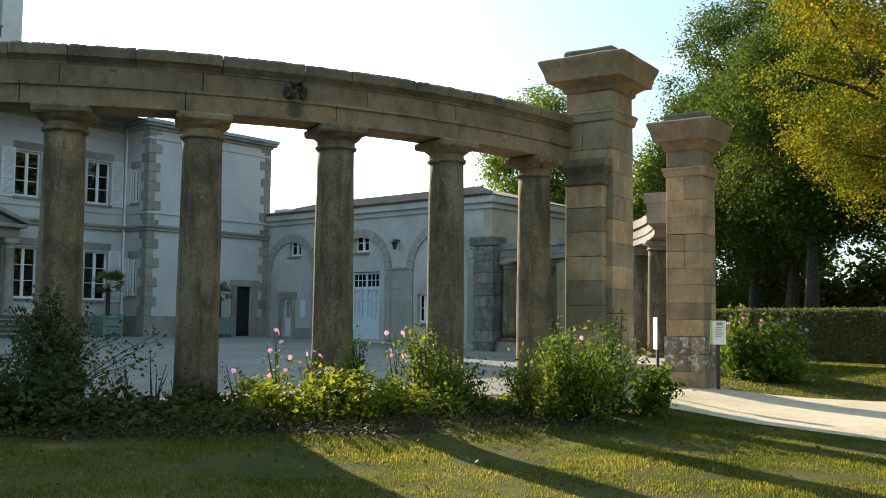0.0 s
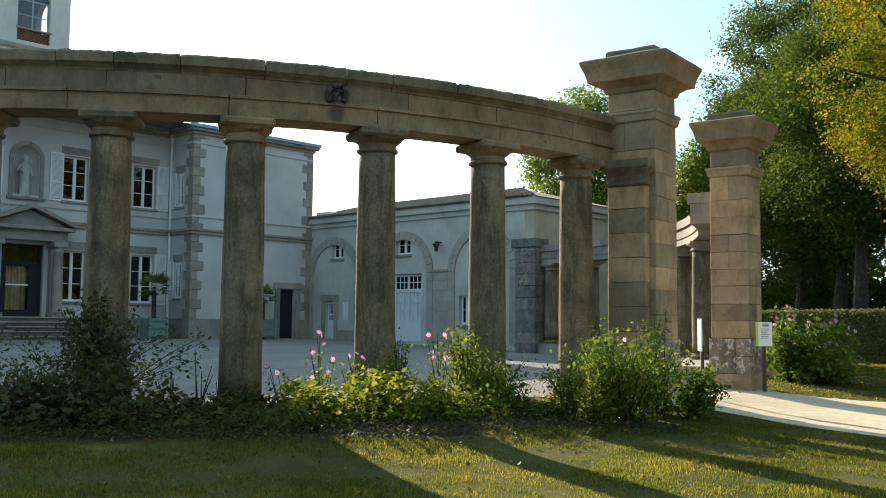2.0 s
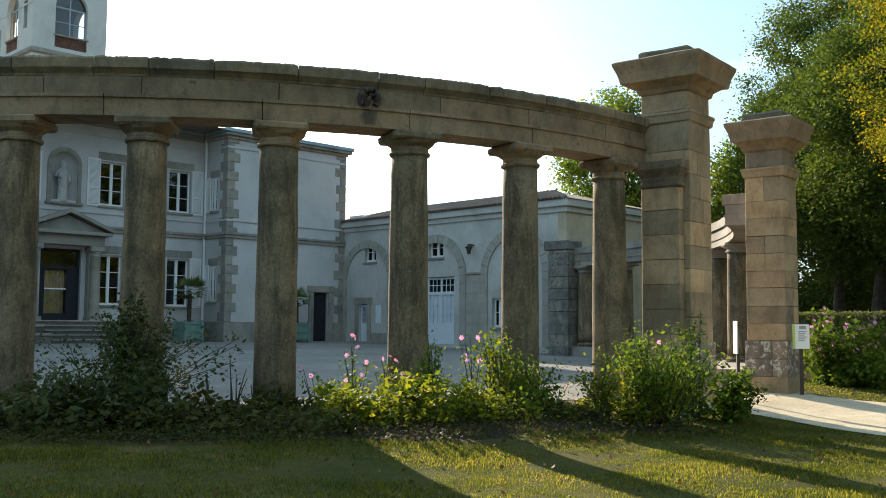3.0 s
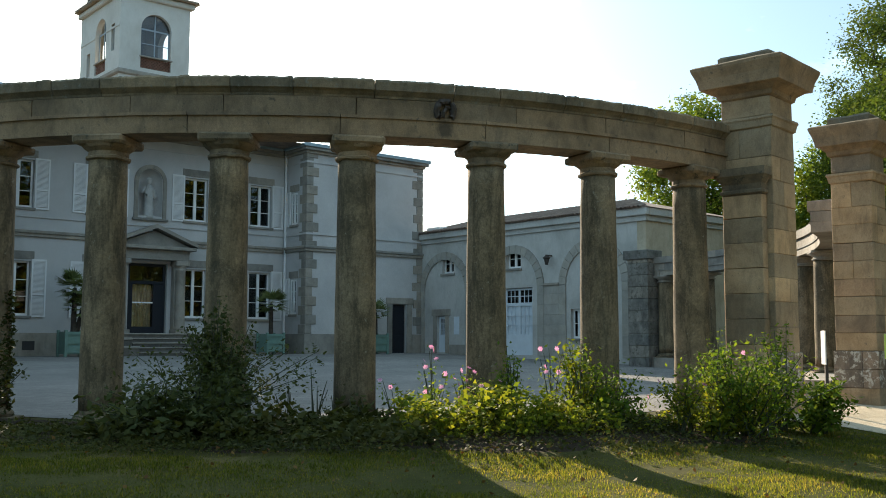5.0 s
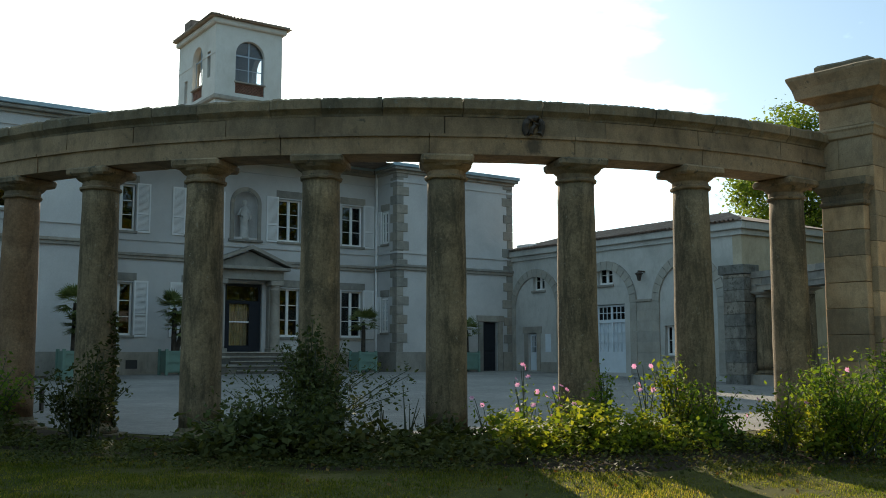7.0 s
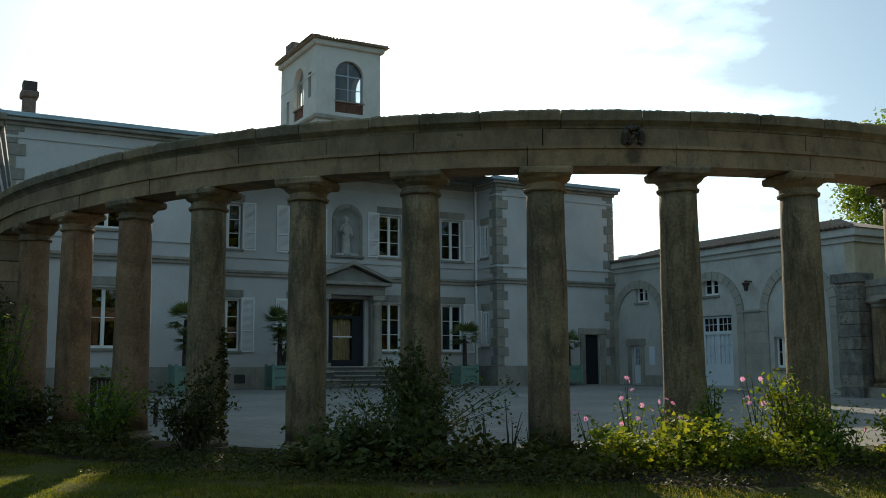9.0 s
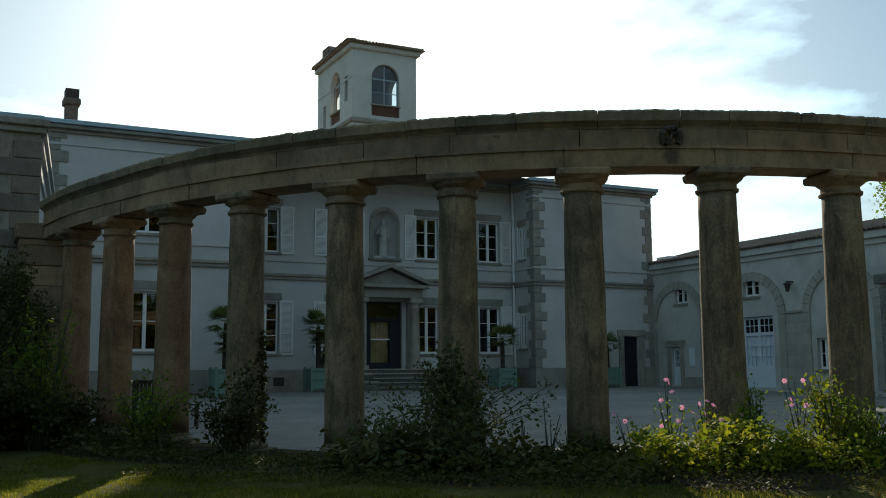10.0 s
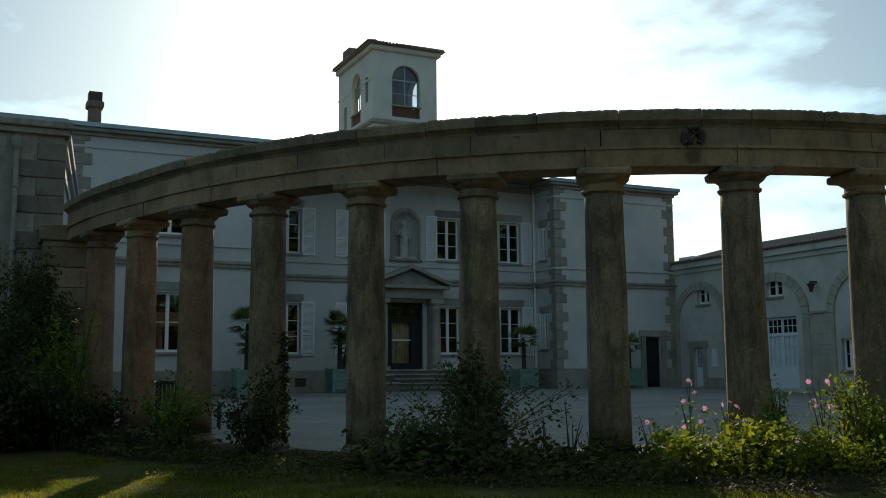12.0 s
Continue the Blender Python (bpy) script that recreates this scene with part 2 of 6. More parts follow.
def gravel_mat(name, a, b_, c, leaves=0.0):
    m, nt, b, pos, geo = base_mat(name, 1.0, 0.0, 0.05)
    col = ramp(nt, noise_tex(nt, pos, 0.35, 6, 0.6), [(0.3, a), (0.55, b_), (0.75, c)])
    fine = noise_tex(nt, pos, 55, 3, 0.8)
    col = mixc(nt, 0.55, col, ramp(nt, noise_tex(nt, stretched(nt, pos, 1.0, 1.3, 1.0), 3.5, 9, 0.78, 0.5), [(0.3, (0.3, 0.3, 0.3)), (0.7, (0.7, 0.7, 0.7))]), "OVERLAY")
    col = mixc(nt, 0.5, col, ramp(nt, fine, [(0.3, (0.2, 0.2, 0.2)), (0.7, (0.85, 0.85, 0.85))]), "OVERLAY")
    if leaves:
        v = nt.nodes.new("ShaderNodeTexVoronoi")
        v.inputs["Scale"].default_value = 5.0
        nt.links.new(pos, v.inputs["Vector"])
        f = ramp(nt, v.outputs["Distance"], [(0.06 + leaves, (1, 1, 1)), (0.1 + leaves, (0, 0, 0))])
        col = mixc(nt, f, col, (0.2, 0.1, 0.04))
    nt.links.new(col, b.inputs["Base Color"])
    bump(nt, b, fine, 0.6, 0.01)
    return m


M_COURT = gravel_mat("courtyard_gravel", (0.165, 0.158, 0.147), (0.21, 0.2, 0.185), (0.255, 0.242, 0.222))
M_PATH = gravel_mat("path_gravel", (0.4, 0.335, 0.235), (0.49, 0.41, 0.3), (0.58, 0.49, 0.37))
M_SOIL = gravel_mat("soil", (0.024, 0.018, 0.012), (0.04, 0.029, 0.019), (0.066, 0.047, 0.031))
M_LEAFLITTER = gravel_mat("leaf_litter", (0.14, 0.07, 0.035), (0.24, 0.12, 0.06), (0.33, 0.2, 0.11), 0.1)
M_LAWN = gravel_mat("lawn_ground", (0.034, 0.04, 0.012), (0.066, 0.062, 0.02), (0.135, 0.098, 0.042))

G = lambda r, g, b: (r, g, b)
M_GRASS = leaf_mat("grass", [(0.28, G(0.02, 0.032, 0.008)), (0.55, G(0.046, 0.062, 0.014)), (0.78, G(0.102, 0.098, 0.026)), (0.97, G(0.2, 0.15, 0.062))], 0.68, 0.5, 1.3, (2.7, 2.5, 1.0))
M_LEAF = leaf_mat("green_leaf", [(0.2, G(0.05, 0.095, 0.016)), (0.5, G(0.1, 0.17, 0.028)), (0.75, G(0.17, 0.24, 0.04)), (0.95, G(0.28, 0.27, 0.05))], 0.5)
# dark greens that carry part of the border's shade in their colour
M_LEAFDK = leaf_mat("shade_dark_leaf", [(0.2, G(0.03, 0.037, 0.015)), (0.55, G(0.055, 0.064, 0.023)), (0.9, G(0.11, 0.108, 0.036))], 0.4)
M_LEAFLIME = leaf_mat("yellow_green_leaf", [(0.2, G(0.06, 0.1, 0.016)), (0.5, G(0.13, 0.18, 0.026)), (0.78, G(0.28, 0.29, 0.04)), (0.97, G(0.38, 0.3, 0.05))], 0.6, 0.5, 2.2)
M_MAPLE = leaf_mat("yellow_maple_leaf", [(0.3, G(0.06, 0.1, 0.018)), (0.54, G(0.13, 0.17, 0.024)), (0.7, G(0.27, 0.24, 0.028)), (0.86, G(0.43, 0.28, 0.032)), (0.98, G(0.5, 0.21, 0.03))], 0.5, 0.5, 0.4)
M_TREE = leaf_mat("oak_leaf", [(0.2, G(0.07, 0.12, 0.025)), (0.5, G(0.12, 0.19, 0.04)), (0.8, G(0.2, 0.26, 0.05)), (0.97, G(0.3, 0.27, 0.06))], 0.6, 0.5, 0.4)
M_LEAFMIX = leaf_mat("rose_leaf", [(0.2, G(0.05, 0.1, 0.018)), (0.5, G(0.1, 0.175, 0.03)), (0.74, G(0.2, 0.265, 0.04)), (0.95, G(0.38, 0.36, 0.05))], 0.55)
# shaded copy of the leaf greens: the shade is put into the colour
M_LEAFSHADE = leaf_mat("shaded_shrub_leaf", [(0.2, G(0.034, 0.049, 0.021)), (0.55, G(0.064, 0.082, 0.033)), (0.9, G(0.11, 0.12, 0.045))], 0.4)
M_OAK = leaf_mat("dark_oak_leaf", [(0.2, G(0.045, 0.078, 0.024)), (0.5, G(0.072, 0.115, 0.03)), (0.8, G(0.11, 0.155, 0.04)), (0.97, G(0.19, 0.2, 0.05))], 0.42)
M_WOODS = leaf_mat("woodland_leaf", [(0.2, G(0.035, 0.055, 0.02)), (0.55, G(0.065, 0.095, 0.03)), (0.9, G(0.12, 0.15, 0.05))], 0.45)
M_HEDGE = leaf_mat("hedge_leaf", [(0.2, G(0.1, 0.11, 0.05)), (0.55, G(0.16, 0.175, 0.08)), (0.9, G(0.25, 0.25, 0.12))], 0.35)
M_DEADLEAF = leaf_mat("dead_leaf", [(0.2, G(0.06, 0.035, 0.018)), (0.5, G(0.13, 0.07, 0.03)), (0.9, G(0.27, 0.16, 0.05))], 0.2)
M_PALM = leaf_mat("palm_leaf", [(0.2, G(0.08, 0.115, 0.05)), (0.9, G(0.2, 0.23, 0.1))], 0.35)
M_PINK = leaf_mat("pink_petal", [(0.2, G(0.6, 0.16, 0.32)), (0.5, G(0.7, 0.28, 0.45)), (0.9, G(0.8, 0.5, 0.62))], 0.5, 0.6, 3, (1.0, 0.9, 1.0))

# ---- building helpers ----
def mesh_of(name, bm, mat, smooth=False):
    bmesh.ops.recalc_face_normals(bm, faces=bm.faces)
    me = bpy.data.meshes.new(name)
    bm.to_mesh(me)
    bm.free()
    me.materials.append(mat)
    if smooth:
        me.polygons.foreach_set("use_smooth", [True] * len(me.polygons))
    return me


BASE = {}


def thing(name, loc, label, category, group="", kind=""):
    """An Empty at the foot of a thing, which parents its parts."""
    ob = new(name)
    ob.location = loc
    BASE[ob] = Matrix.Translation(loc)
    return tagged(ob, label, category, group, kind)


def part(name, bm, mat, parent=None, label="", smooth=False, m=None):
    """One mesh object under a thing or a part; the bmesh is in world metres, or moved by m."""
    me = bm if isinstance(bm, bpy.types.Mesh) else mesh_of(name, bm, mat, smooth)
    ob = new(name, me)
    w = m or Matrix.Identity(4)
    BASE[ob] = w
    if parent:
        ob.parent = parent
        ob.matrix_parent_inverse = BASE[parent].inverted()
    ob.matrix_basis = w
    return tagged(ob, label)


def setting(name, bm, mat, label="", smooth=False):
    ob = part(name, bm, mat, None, label, smooth)
    return tagged(ob, label, "", "", "structure")


def add_box(bm, x0, x1, y0, y1, z0, z1, bev=0.0):
    vs = [bm.verts.new(p) for p in ((x0, y0, z0), (x1, y0, z0), (x1, y1, z0), (x0, y1, z0), (x0, y0, z1), (x1, y0, z1), (x1, y1, z1), (x0, y1, z1))]
    fs = [bm.faces.new([vs[i] for i in f]) for f in ((3, 2, 1, 0), (4, 5, 6, 7), (0, 1, 5, 4), (1, 2, 6, 5), (2, 3, 7, 6), (3, 0, 4, 7))]
    if bev:
        es = list({e for f in fs for e in f.edges})
        bmesh.ops.bevel(bm, geom=es, offset=bev, segments=1, affect="EDGES")
    return vs


def box(x0, x1, y0, y1, z0, z1, bev=0.0):
    bm = bmesh.new()
    add_box(bm, min(x0, x1), max(x0, x1), min(y0, y1), max(y0, y1), z0, z1, bev)
    return bm


def lathe(profile, n=28, centre=(0, 0), lobes=0.0):
    """A turned solid from (radius, z) pairs."""
    bm = bmesh.new()
    rings = []
    for r, z in profile:
        rings.append([bm.verts.new((centre[0] + r * math.cos(2 * math.pi * i / n), centre[1] + r * math.sin(2 * math.pi * i / n), z)) for i in range(n)])
    for a, b in zip(rings, rings[1:]):
        for i in range(n):
            bm.faces.new((a[i], a[(i + 1) % n], b[(i + 1) % n], b[i]))
    bm.faces.new(rings[0][::-1])
    bm.faces.new(rings[-1])
    return bm


def worn(bm, amount, scale=3.0, seed=0.0):
    """Uneven, worn stone: moves the points a little."""
    for v in bm.verts:
        n = noise.noise_vector(v.co * scale + Vector((seed, seed * 1.7, seed * 0.3)))
        v.co += n * amount
    return bm


def panel(u0, u1, z0, z1, holes, at, axis, thick):
    """A wall with openings: along x (axis 'x', plane y = at) or along y (axis 'y', plane x = at), with its thickness behind it.
    holes: (u0, u1, z0, z1, arched)."""
    bm = bmesh.new()
    us = sorted({u0, u1, *[h[0] for h in holes], *[h[1] for h in holes]})
    zs = sorted({z0, z1, *[h[2] for h in holes], *[h[3] for h in holes]})
    place = (lambda u, z, d: (u, at + d, z)) if axis == "x" else (lambda u, z, d: (at + d, u, z))
    grid = {}

    def pt(u, z, d):
        k = (round(u, 4), round(z, 4), d)
        if k not in grid:
            grid[k] = bm.verts.new(place(u, z, d))
        return grid[k]

    solid = lambda i, j: 0 <= i < len(us) - 1 and 0 <= j < len(zs) - 1 and not any(
        h[0] < (us[i] + us[i + 1]) / 2 < h[1] and h[2] < (zs[j] + zs[j + 1]) / 2 < h[3] for h in holes)
    for i in range(len(us) - 1):
        for j in range(len(zs) - 1):
            if not solid(i, j):
                continue
            a, b, c, d_ = us[i], us[i + 1], zs[j], zs[j + 1]
            for d in (0, thick):
                bm.faces.new((pt(a, c, d), pt(b, c, d), pt(b, d_, d), pt(a, d_, d)))
            for (di, dj), (p, q) in {(-1, 0): ((a, c), (a, d_)), (1, 0): ((b, c), (b, d_)), (0, -1): ((a, c), (b, c)), (0, 1): ((a, d_), (b, d_))}.items():
                if not solid(i + di, j + dj):
                    bm.faces.new((pt(*p, 0), pt(*q, 0), pt(*q, thick), pt(*p, thick)))
    for h in holes:                     # fill the corners above a round arch
        if len(h) > 4 and h[4]:
            c, r = (h[0] + h[1]) / 2, (h[1] - h[0]) / 2
            zc = h[3] - r
            for s in (-1, 1):
                arc = [(c + s * r * math.cos(k * math.pi / 16), zc + r * math.sin(k * math.pi / 16)) for k in range(9)]
                corner = (c + s * r, h[3])
                for p, q in zip(arc, arc[1:]):
                    for d in (0.001, thick):
                        bm.faces.new([bm.verts.new(place(*w, d)) for w in (corner, p, q)])
                    bm.faces.new([bm.verts.new(place(*w, d)) for w, d in ((p, 0), (q, 0), (q, thick), (p, thick))])
    return bm


def swell(ang):
    """How far the near colonnade opens outwards beyond its circle towards the old building."""
    return 0.3 * ((ang + 106) / 12.5) ** 1.2 if -106 < ang < 0 else 0.0


def sector(cx_, cy_, r0, r1, a0, a1, z0, z1, n=4, bev=0.012):
    """A curved block of a ring wall; angles in degrees clockwise from +y."""
    bm = bmesh.new()
    rows = []
    for i in range(n + 1):
        a = radians(a0 + (a1 - a0) * i / n)
        s, c = math.sin(a), math.cos(a)
        e = swell(math.degrees(a))
        rows.append([bm.verts.new((cx_ + (r + e) * s, cy_ + (r + e) * c, z)) for r, z in ((r0, z0), (r1, z0), (r1, z1), (r0, z1))])
    for a, b in zip(rows, rows[1:]):
        for k in range(4):
            bm.faces.new((a[k], a[(k + 1) % 4], b[(k + 1) % 4], b[k]))
    ends = [bm.faces.new(rows[0][::-1]), bm.faces.new(rows[-1])]
    if bev:
        es = [e for e in bm.edges if e.calc_face_angle(0) > 1.0]
        bmesh.ops.bevel(bm, geom=es, offset=bev, segments=1, affect="EDGES")
    return bm


def tube(bm, pts, r0, r1, n=7):
    """A tapering limb through the points, added to bm."""
    rings = []
    for i, p in enumerate(pts):
        p = Vector(p)
        d = (Vector(pts[min(i + 1, len(pts) - 1)]) - Vector(pts[max(i - 1, 0)])).normalized()
        u = d.orthogonal().normalized()
        w = d.cross(u)
        r = r0 + (r1 - r0) * i / (len(pts) - 1)
        rings.append([bm.verts.new(p + (u * math.cos(2 * math.pi * k / n) + w * math.sin(2 * math.pi * k / n)) * r) for k in range(n)])
    for a, b in zip(rings, rings[1:]):
        for k in range(n):
            bm.faces.new((a[k], a[(k + 1) % n], b[(k + 1) % n], b[k]))
    bm.faces.new(rings[-1])
    return bm


def quads(name, co, mat):
    """A mesh of loose four-point leaves from an array (n, 4, 3)."""
    co = np.asarray(co, dtype=np.float32)
    n = len(co)
    me = bpy.data.meshes.new(name)
    me.vertices.add(4 * n)
    me.vertices.foreach_set("co", co.ravel())
    me.loops.add(4 * n)
    me.loops.foreach_set("vertex_index", np.arange(4 * n, dtype=np.int32))
    me.polygons.add(n)
    me.polygons.foreach_set("loop_start", np.arange(0, 4 * n, 4, dtype=np.int32))
    me.update(calc_edges=True)
    me.validate()
    me.materials.append(mat)
    return me


def leaves(rng, centres, size, wide=0.55, droop=0.35, spread=0.5):
    """Folded pointed leaves at the given places, turned at random and hanging a little."""
    c = np.asarray(centres)
    n = len(c)
    a = rng.uniform(0, 2 * np.pi, n)
    el = rng.normal(-droop, 0.5, n)
    d = np.stack([np.cos(a) * np.cos(el), np.sin(a) * np.cos(el), np.sin(el)], 1)
    side = np.stack([-np.sin(a), np.cos(a), np.zeros(n)], 1)
    tilt = rng.normal(0, 0.6, n)[:, None]
    up = np.cross(side, d)
    side = side * np.cos(tilt) + up * np.sin(tilt)
    up = np.cross(side, d)
    s = (size * rng.uniform(1 - spread, 1 + spread, n))[:, None]
    tip, mid = c + d * s, c + d * s * 0.45
    fold = up * s * 0.1
    return np.stack([c, mid + side * s * wide * 0.5 + fold, tip, mid - side * s * wide * 0.5 + fold], 1)


def clumps(rng, centre, radii, count, per, clump_r, hollow=0.55, floor=None):
    """Leaf places in many clumps spread over the outer part of an ellipsoid; gives places and clump centres."""
    v = rng.normal(size=(count, 3))
    v /= np.linalg.norm(v, axis=1)[:, None]
    rad = hollow + (1 - hollow) * rng.uniform(0, 1, count) ** 0.7
    cc = np.asarray(centre) + v * rad[:, None] * np.asarray(radii)
    if floor is not None:
        cc[:, 2] = np.maximum(cc[:, 2], floor + rng.uniform(0, 0.3, count))
    k = rng.integers(int(per * 0.6), int(per * 1.4), count)
    idx = np.repeat(np.arange(count), k)
    w = rng.normal(size=(len(idx), 3)) * clump_r * np.array([0.6, 0.6, 0.42])
    return cc[idx] + w, cc

# ---- site: levels, lawn, courtyard, path ----
AXIS = 16.23                                  # the villa's axis, along y
CX, CY, R = 13.72, 20.72, 11.22               # left colonnade: centre and radius


def level(x, y):
    """Height of the ground: the court rises gently to the villa, the lawn falls to the viewer."""
    if y > 9:
        return 0.02 + 0.47 * min(max((y - 13.5) / 21.5, 0.0), 1.0)
    u = min((9 - y) / 3.2, 1.0)
    return 0.02 - 0.17 * u * u * (3 - 2 * u) - 0.07 * min(max((6 - y) / 6, 0), 1.0)


def sheet(rows, lift):
    """A ground sheet from rows of (x0, x1, y, steps)."""
    bm = bmesh.new()
    prev = None
    for x0, x1, y, n in rows:
        cur = []
        for i in range(n + 1):
            x = x0 + (x1 - x0) * i / n
            cur.append(bm.verts.new((x, y, level(x, y) + lift)))
        if prev:
            for i in range(n):
                bm.faces.new((prev[i], prev[i + 1], cur[i + 1], cur[i]))
        prev = cur
    return bm


ys = [-1500, -300, -60, -20, -8] + [i * 0.5 for i in range(-10, 19)] + [9 + i for i in range(0, 29)] + [45, 70, 150, 400, 1500]
setting("ground", sheet([(-1500, 1500, y, 40) for y in ys], -0.004), M_LAWN, "mown autumn lawn and park ground")


def court_row(y):
    if y < CY:
        h = math.sqrt(max((R - 0.55) ** 2 - (CY - y) ** 2, 0.0))
        return (CX - h, 2 * AXIS - CX + h, y, 40)
    return (CX - R + 0.3, 2 * AXIS - CX + R + 2.6, y, 40)


setting("courtyard", sheet([court_row(y) for y in [10.12 + i * 0.35 for i in range(31)] + [21 + i for i in range(18)]], 0.006), M_COURT, "pale compacted gravel courtyard")
PATH_Y, PATH_X = [-12, -1, 2.0, 3.74, 4.67, 5.74, 6.62, 7.36, 8.0, 9.0, 10.13], [6.0, 11.2, 12.25, 12.81, 13.12, 13.47, 13.88, 14.0, 13.7, 13.4, 13.2]
PATH_R = [26, 22.5, 21.0, 20.2, 19.7, 19.1, 18.5, 18.1, 18.0, 18.9, 19.1]
path_rows = [(-25, 60, -40, 24)] + [(a, b, y, 24) for a, b, y in zip(PATH_X, PATH_R, PATH_Y)]
setting("path", sheet(path_rows, 0.009), M_PATH, "pale sandy gravel path through the gateway")
# leaf-strewn ground beyond the gateway
setting("verge", sheet([(19.2, 27.5, 10.6, 12), (20.2, 27.8, 12.0, 12), (21.6, 28.0, 14.0, 12)], 0.011), M_LEAFLITTER, "fallen russet leaves on bare ground")

# planted bed outside the colonnade
def bed_edge(ang):
    """How far the border reaches beyond the columns' line; it swells towards the gate."""
    return float(np.interp(ang, [-186, -178, -173, -167, -160, -152, -146, -140, -134, -128, -70], [0.9, 1.5, 2.7, 2.9, 3.0, 3.3, 3.3, 3.0, 2.4, 2.1, 2.1]))


bm = bmesh.new()
rows = []
for i in range(61):
    a = radians(-186 + i * 1.9)
    s, c = math.sin(a), math.cos(a)
    wob = 0.22 * math.sin(i * 0.9) + 0.12 * math.sin(i * 2.3)
    row = []
    for k in range(5):
        r = (R - 0.45) + (bed_edge(-186 + i * 1.9) + 0.55 + wob) * k / 4
        x, y = CX + r * s, CY + r * c
        row.append(bm.verts.new((x, y, level(x, y) + (0.05 if 0 < k < 3 else 0.01 if k == 3 else -0.02) + 0.004)))
    rows.append(row)
for p, q in zip(rows, rows[1:]):
    for k in range(4):
        bm.faces.new((p[k], p[k + 1], q[k + 1], q[k]))
setting("flower_bed", bm, M_SOIL, "dark bare soil of the planted border")

# ---- the quarter-circle colonnades ----
Z_NECK, Z_SOFFIT, Z_ARCH, Z_FRIEZE, Z_TOP = 3.71, 4.02, 4.31, 4.55, 4.80
ANGLES = (-178.6, -168.2, -158.4, -148.7, -139.6, -130.7, -121.4, -112.5, -102.8, -93.5)


def column_mesh():
    shaft = []
    for i in range(13):
        t = i / 12
        shaft.append((0.292 - 0.028 * t ** 1.7, 0.2 + (Z_NECK - 0.2) * t))
    bm = lathe(shaft, 32)
    return worn(bm, 0.006, 4)


def capital_bm():
    b = lathe([(0.27, Z_NECK - 0.03), (0.30, Z_NECK - 0.015), (0.305, Z_NECK + 0.015), (0.275, Z_NECK + 0.035), (0.272, Z_NECK + 0.10), (0.29, Z_NECK + 0.115), (0.335, Z_NECK + 0.15), (0.365, Z_NECK + 0.19)], 32)
    add_box(b, -0.37, 0.37, -0.37, 0.37, Z_NECK + 0.185, Z_SOFFIT - 0.003, 0.03)
    return worn(b, 0.018, 7, 3)


def base_bm():
    b = lathe([(0.34, 0.04), (0.365, 0.06), (0.37, 0.1), (0.35, 0.135), (0.31, 0.15), (0.30, 0.205)], 32)
    add_box(b, -0.375, 0.375, -0.375, 0.375, -0.15, 0.05, 0.02)
    return worn(b, 0.012, 5, 7)


ME_SHAFT = mesh_of("shaft", column_mesh(), M_COLUMN, True)
ME_SHAFT_RED = mesh_of("shaft", column_mesh(), M_COLUMNRED, True)
ME_CAP = mesh_of("capital", capital_bm(), M_CAPITAL)
ME_CAP_PALE = mesh_of("capital", capital_bm(), M_GRANITE)
ME_BASE = mesh_of("base", base_bm(), M_COLUMN)


